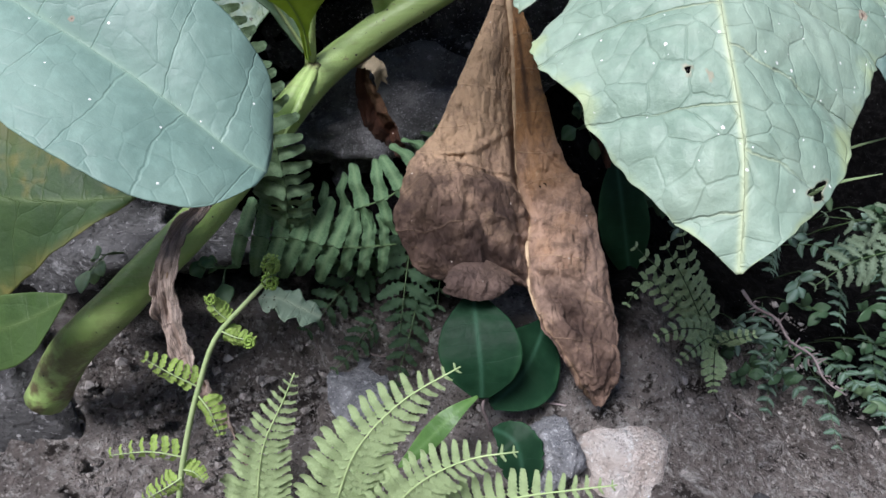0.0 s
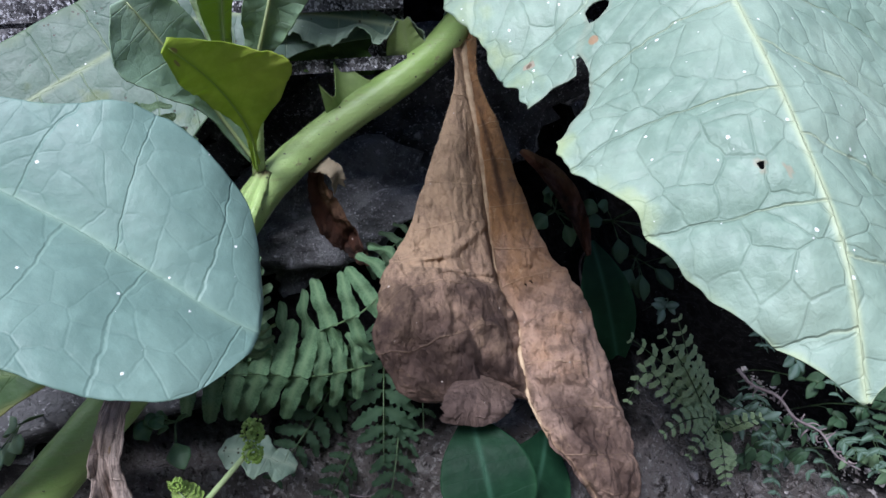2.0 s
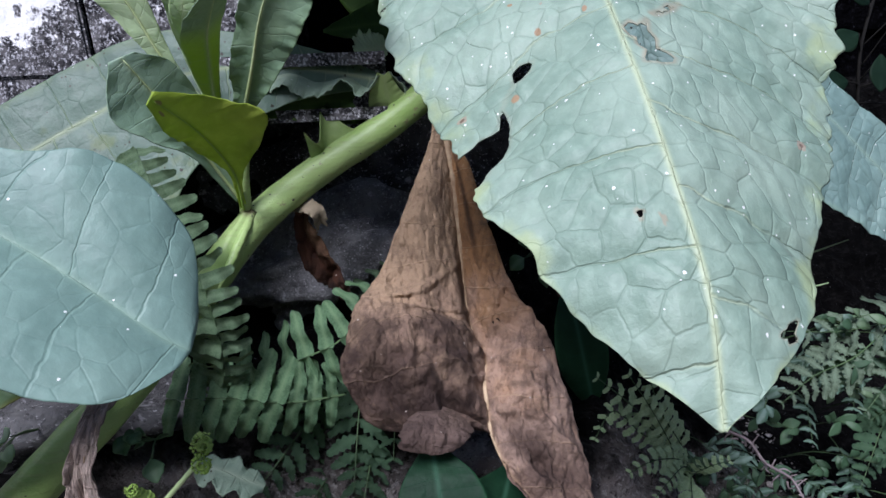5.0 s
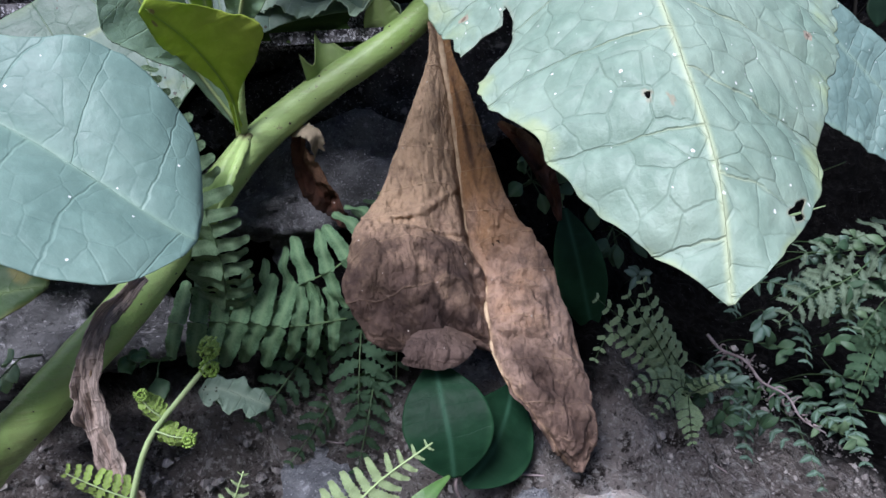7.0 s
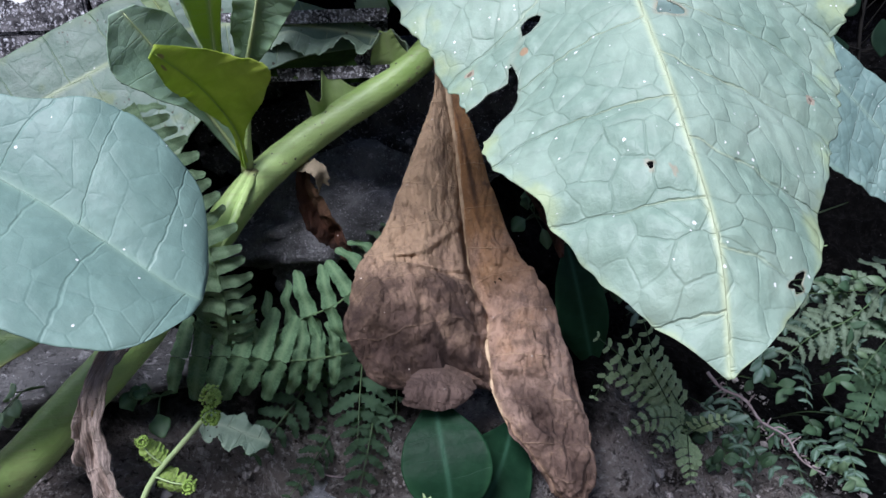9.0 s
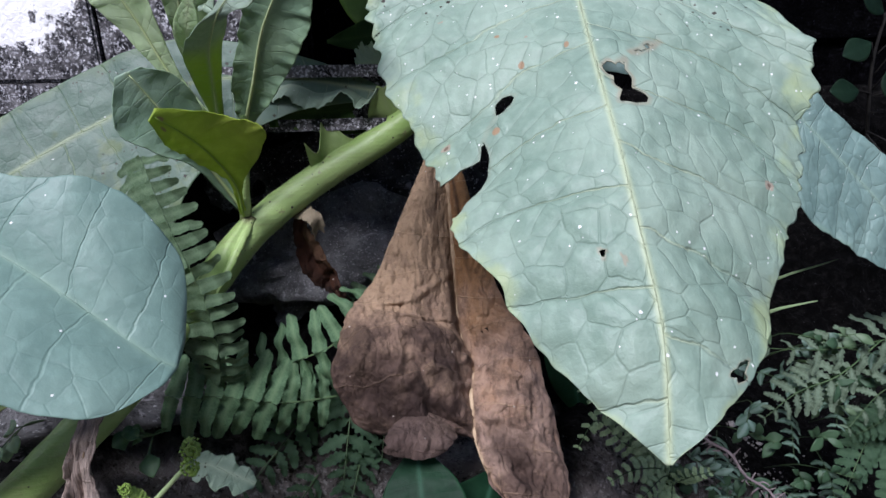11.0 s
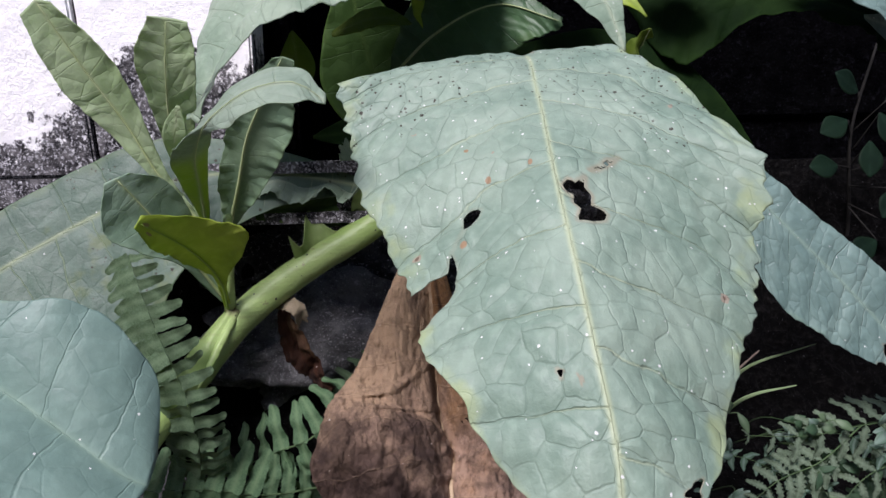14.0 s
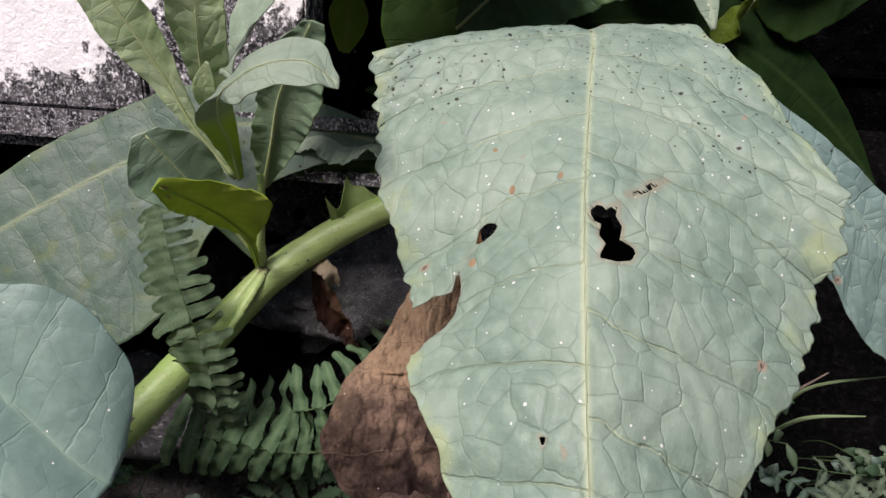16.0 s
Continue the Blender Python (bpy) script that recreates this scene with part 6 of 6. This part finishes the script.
fine_herb = thing("herb", (0.36, 0.66, 0.25), "feathery blue-green herb with tiny paired leaflets", "herb")
rng = random.Random(77)
for i in range(17):
    b0 = np.array((rng.uniform(0.30, 0.44), 0.66, rng.uniform(0.20, 0.36)))
    d = np.array((rng.uniform(-0.05, 0.05), -rng.uniform(0.05, 0.10), rng.uniform(-0.035, 0.02)))
    frond(fine_herb, [b0, b0 + d * 0.5 + (0, 0, 0.012), b0 + d], (rng.uniform(-0.3, 0.3), -0.8, 0.6), P_FINE, 6, [0.010, 0.015, 0.014, 0.008], M_RACHIS, 0.0005, seed=60 + i, start=0.3, ahead=0.5, droop=0.1)

twig = thing("twig", (0.275, 0.57, 0.30), "dry grey-violet twig lying across the herbs", "twig")
rod("stick", [(0.258, 0.588, 0.320), (0.266, 0.580, 0.309), (0.281, 0.567, 0.303), (0.290, 0.558, 0.288), (0.306, 0.548, 0.279), (0.318, 0.543, 0.259), (0.335, 0.537, 0.248)], 0.0016, 0.0007, M_TWIG, twig, "", 20, 6, 0.2)
for i in range(26):
    t = i / 26
    p = np.array((0.266 + 0.062 * t, 0.580 - 0.042 * t, 0.311 - 0.058 * t))
    e = p + (rng.uniform(-0.009, 0.009), rng.uniform(-0.008, 0.002), rng.uniform(-0.008, 0.012))
    rod("spur", [p, (p + e) / 2 + (rng.uniform(-0.003, 0.003), 0, rng.uniform(-0.003, 0.003)), e], 0.0010, 0.0004, M_TWIG, twig, "", 5, 5)

weed = thing("weed", (-0.12, 0.52, 0.33), "pale grey-green lobed weed leaf on the soil", "weed")
rod("stem", [(-0.125, 0.535, 0.318), (-0.135, 0.51, 0.345), (-0.132, 0.497, 0.352)], 0.001, 0.0008, M_RACHIS, weed, "", 10, 6)
leaf("leaf", [(-0.133, 0.498, 0.352), (-0.118, 0.492, 0.355), (-0.102, 0.488, 0.350), (-0.086, 0.486, 0.343)], (0, -0.6, 0.8), [0.002, 0.012, 0.008, 0.015, 0.009, 0.012, 0.002], [0.002, 0.010, 0.007, 0.012, 0.007, 0.008, 0.002], weed, M_DUSTY, "", nu=50, nv=20, notch=0.1, ruffle=(0.003, 8), seed=71, rib=0.0006)

for base, n, spread, m, lab in (((-0.155, 0.50, 0.375), 6, 0.016, M_FERN, "tiny round-leaved weed beside the stem"), ((0.125, 0.65, 0.45), 9, 0.026, M_FERN, "small leafy weed behind the dead leaf"), ((0.20, 0.66, 0.40), 8, 0.03, M_FERN_D, "small dark weed under the big leaf"),
                                (( 0.17, 0.64, 0.44), 8, 0.03, M_FERN_D, "small dark weed under the big leaf"), ((-0.24, 0.50, 0.385), 4, 0.012, M_FERN_P, "tiny pale weed on the rock"), ((0.40, 0.66, 0.34), 8, 0.03, M_FERN, "small leafy weed in the hollow")):
    tuft = thing("weed", base, lab, "weed")
    for k in range(n):
        a = rng.uniform(0, 6.28)
        tip = np.array(base) + (spread * math.cos(a), -0.02 - rng.uniform(0, 0.02), spread * math.sin(a))
        mid = (np.array(base) + tip) / 2 + (0, -0.006, 0.004)
        rod("stalk", [np.array(base) + (0, 0.03, -0.01), np.array(base), mid], 0.0006, 0.0004, M_RACHIS, tuft, "", 8, 5)
        w = rng.uniform(0.004, 0.007)
        leaf("leaf", [mid, (mid + tip) / 2 + (0, -0.002, 0.002), tip], (rng.uniform(-0.3, 0.3), -1, 0.5), [0.0005, w, w * 0.9, 0.0005], [0.0005, w, w * 0.9, 0.0005], tuft, m, "", nu=10, nv=8, relief=0.0002, notch=0.1, seed=300 + k, rib=0)

for P, r in (([(0.185, 0.585, 0.262), (0.186, 0.565, 0.235), (0.184, 0.545, 0.195)], 0.0006), ([(0.205, 0.60, 0.258), (0.225, 0.585, 0.246), (0.25, 0.58, 0.243)], 0.0022), ([(0.05, 0.52, 0.263), (0.075, 0.505, 0.262), (0.10, 0.505, 0.257)], 0.0013), ([(0.235, 0.60, 0.25), (0.24, 0.57, 0.228), (0.27, 0.55, 0.205)], 0.0008),
             ([(-0.02, 0.55, 0.29), (-0.045, 0.535, 0.283), (-0.075, 0.545, 0.287)], 0.0008)):
    root = thing("root", P[0], "thin bare grey root on the soil", "root")
    rod("strand", P, r, r * 0.6, M_TWIG, root, "", 14, 6, 0.15)

HERB = random.Random(41)
for k in range(38):
    base = np.array((HERB.uniform(0.20, 0.46), HERB.uniform(0.60, 0.67), HERB.uniform(0.22, 0.42)))
    tuft = thing("herb", base, "small leafy herb in the dark hollow", "herb", "herbs in the hollow")
    mat = HERB.choice((M_FERN_M, M_FINE, M_FERN_D, M_FERN_D))
    top = base + (HERB.uniform(-0.03, 0.03), -0.05, HERB.uniform(0.0, 0.03))
    rod("stalk", [base + (0, 0.05, -0.03), base, top], 0.0007, 0.0004, M_RACHIS, tuft, "", 8, 5)
    for q in range(6):
        a = HERB.uniform(0, 6.28)
        p0 = base + (top - base) * (0.3 + 0.7 * q / 5)
        ln, w = HERB.uniform(0.010, 0.017), HERB.uniform(0.0025, 0.0048)
        d = np.array((math.cos(a), -0.35, math.sin(a))) * ln
        leaf("leaf", [p0, p0 + d * 0.5 + (0, -0.002, 0.001), p0 + d], (HERB.uniform(-0.4, 0.4), -1, 0.4), [0.0004, w, w * 0.9, 0.0004], [0.0004, w, w * 0.9, 0.0004], tuft, mat, "", nu=9, nv=6, relief=0.0001, notch=0.1, seed=500 + k * 7 + q, rib=0)

grass = thing("grass_tuft", (0.33, 0.66, 0.38), "thin grass blades and dry stalks in the hollow", "grass")
for i, (p0, p1, p2, w) in enumerate((((0.33, 0.68, 0.37), (0.34, 0.65, 0.42), (0.390, 0.62, 0.452), 0.0016), ((0.32, 0.68, 0.36), (0.325, 0.65, 0.41), (0.345, 0.63, 0.445), 0.0018), ((0.31, 0.68, 0.36), (0.305, 0.64, 0.40), (0.292, 0.61, 0.438), 0.0045),
                                     ((0.33, 0.68, 0.36), (0.345, 0.64, 0.40), (0.375, 0.62, 0.415), 0.002), ((0.30, 0.68, 0.35), (0.29, 0.64, 0.39), (0.27, 0.61, 0.41), 0.003))):
    leaf("grass_blade", [p0, p1, p2], (0, -1, 0.3), [w, w, w * 0.7, 0.0003], [w, w, w * 0.7, 0.0003], grass, M_FERN_P if i != 1 else M_DRY, "", nu=14, nv=5, relief=0, seed=100 + i, rib=0)

# ---- shrub by the wall ----
shrub = thing("shrub", (0.78, 1.20, 0.40), "shrub with small oval leaves against the far wall, painted in shade", "shrub")
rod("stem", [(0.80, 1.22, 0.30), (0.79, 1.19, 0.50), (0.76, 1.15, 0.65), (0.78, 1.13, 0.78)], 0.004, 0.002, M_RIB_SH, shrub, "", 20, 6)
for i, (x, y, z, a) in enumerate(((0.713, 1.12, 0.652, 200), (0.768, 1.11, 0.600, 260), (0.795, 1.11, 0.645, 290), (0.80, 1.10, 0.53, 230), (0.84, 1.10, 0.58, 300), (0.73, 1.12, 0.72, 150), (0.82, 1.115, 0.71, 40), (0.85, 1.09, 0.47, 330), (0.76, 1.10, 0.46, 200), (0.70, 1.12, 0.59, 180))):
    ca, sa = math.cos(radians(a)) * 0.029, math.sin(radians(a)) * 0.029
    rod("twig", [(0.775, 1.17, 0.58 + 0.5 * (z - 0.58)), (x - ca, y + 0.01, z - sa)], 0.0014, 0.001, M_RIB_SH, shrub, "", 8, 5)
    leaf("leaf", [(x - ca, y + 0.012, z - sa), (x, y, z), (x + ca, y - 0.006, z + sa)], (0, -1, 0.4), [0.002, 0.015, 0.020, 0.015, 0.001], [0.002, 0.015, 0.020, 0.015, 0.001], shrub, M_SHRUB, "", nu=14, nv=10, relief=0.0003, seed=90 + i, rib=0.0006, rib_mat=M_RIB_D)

# ---- crumbs and litter on the soil ----
def on_bank(x, t):
    """A place on the bank at x, t of the way from its top to its foot."""
    y, z = bank_profile(x)
    P = np.stack([y, z], 1)
    q = spline(P, np.array([t]), knots(P))[0]
    return np.array((x, q[0], q[1]))


def crumbs():
    rng = random.Random(5)
    V, Fc = [], []
    for i in range(9000):
        p = on_bank(rng.uniform(-0.45, 0.5), rng.uniform(0.46, 0.80))
        r = 0.0007 * (1 / max(rng.random(), 0.03)) ** 0.5
        n0 = len(V)
        for a, bb, cc in ((1, 0, 0), (-1, 0, 0), (0, 1, 0), (0, -1, 0), (0, 0, 1), (0, 0, -1), (0.7, 0.7, 0.5), (-0.7, 0.5, 0.6)):
            V.append((p[0] + r * (a + rng.uniform(-0.4, 0.4)), p[1] - r * 0.4 + r * (bb + rng.uniform(-0.4, 0.4)), p[2] + r * (cc + rng.uniform(-0.4, 0.4))))
        for f in ((6, 2, 4), (0, 2, 6), (0, 6, 4), (2, 7, 4), (2, 1, 7), (7, 1, 4), (1, 3, 4), (3, 0, 4), (2, 0, 5), (1, 2, 5), (3, 1, 5), (0, 3, 5)):
            Fc.append([n0 + k for k in f])
    me = mesh_from("soil_crumbs", V, Fc, M_CRUMB, smooth=False)
    return tagged(new("soil_crumbs", me), "loose grey soil crumbs and grit on the bank", "soil", kind="stuff")


def clods():
    rng = random.Random(9)
    for i in range(210):
        p = on_bank(rng.uniform(-0.34, 0.36), rng.uniform(0.50, 0.72))
        r = 0.0035 + 0.014 * rng.random() ** 2.4
        rock("soil_clod", (p[0], p[1], p[2]), (r, r * 0.8, r * 0.7), M_SOIL, "rough grey-brown lump of soil", 200 + i, rng.uniform(0, 90), 0.8, 2)["category"] = "soil"


M_CRUMB = plain_mat("soil_crumb", (0.09, 0.078, 0.072), (0.36, 0.335, 0.32), 140, 0.9, 0.6, 0.003)
crumbs()
clods()
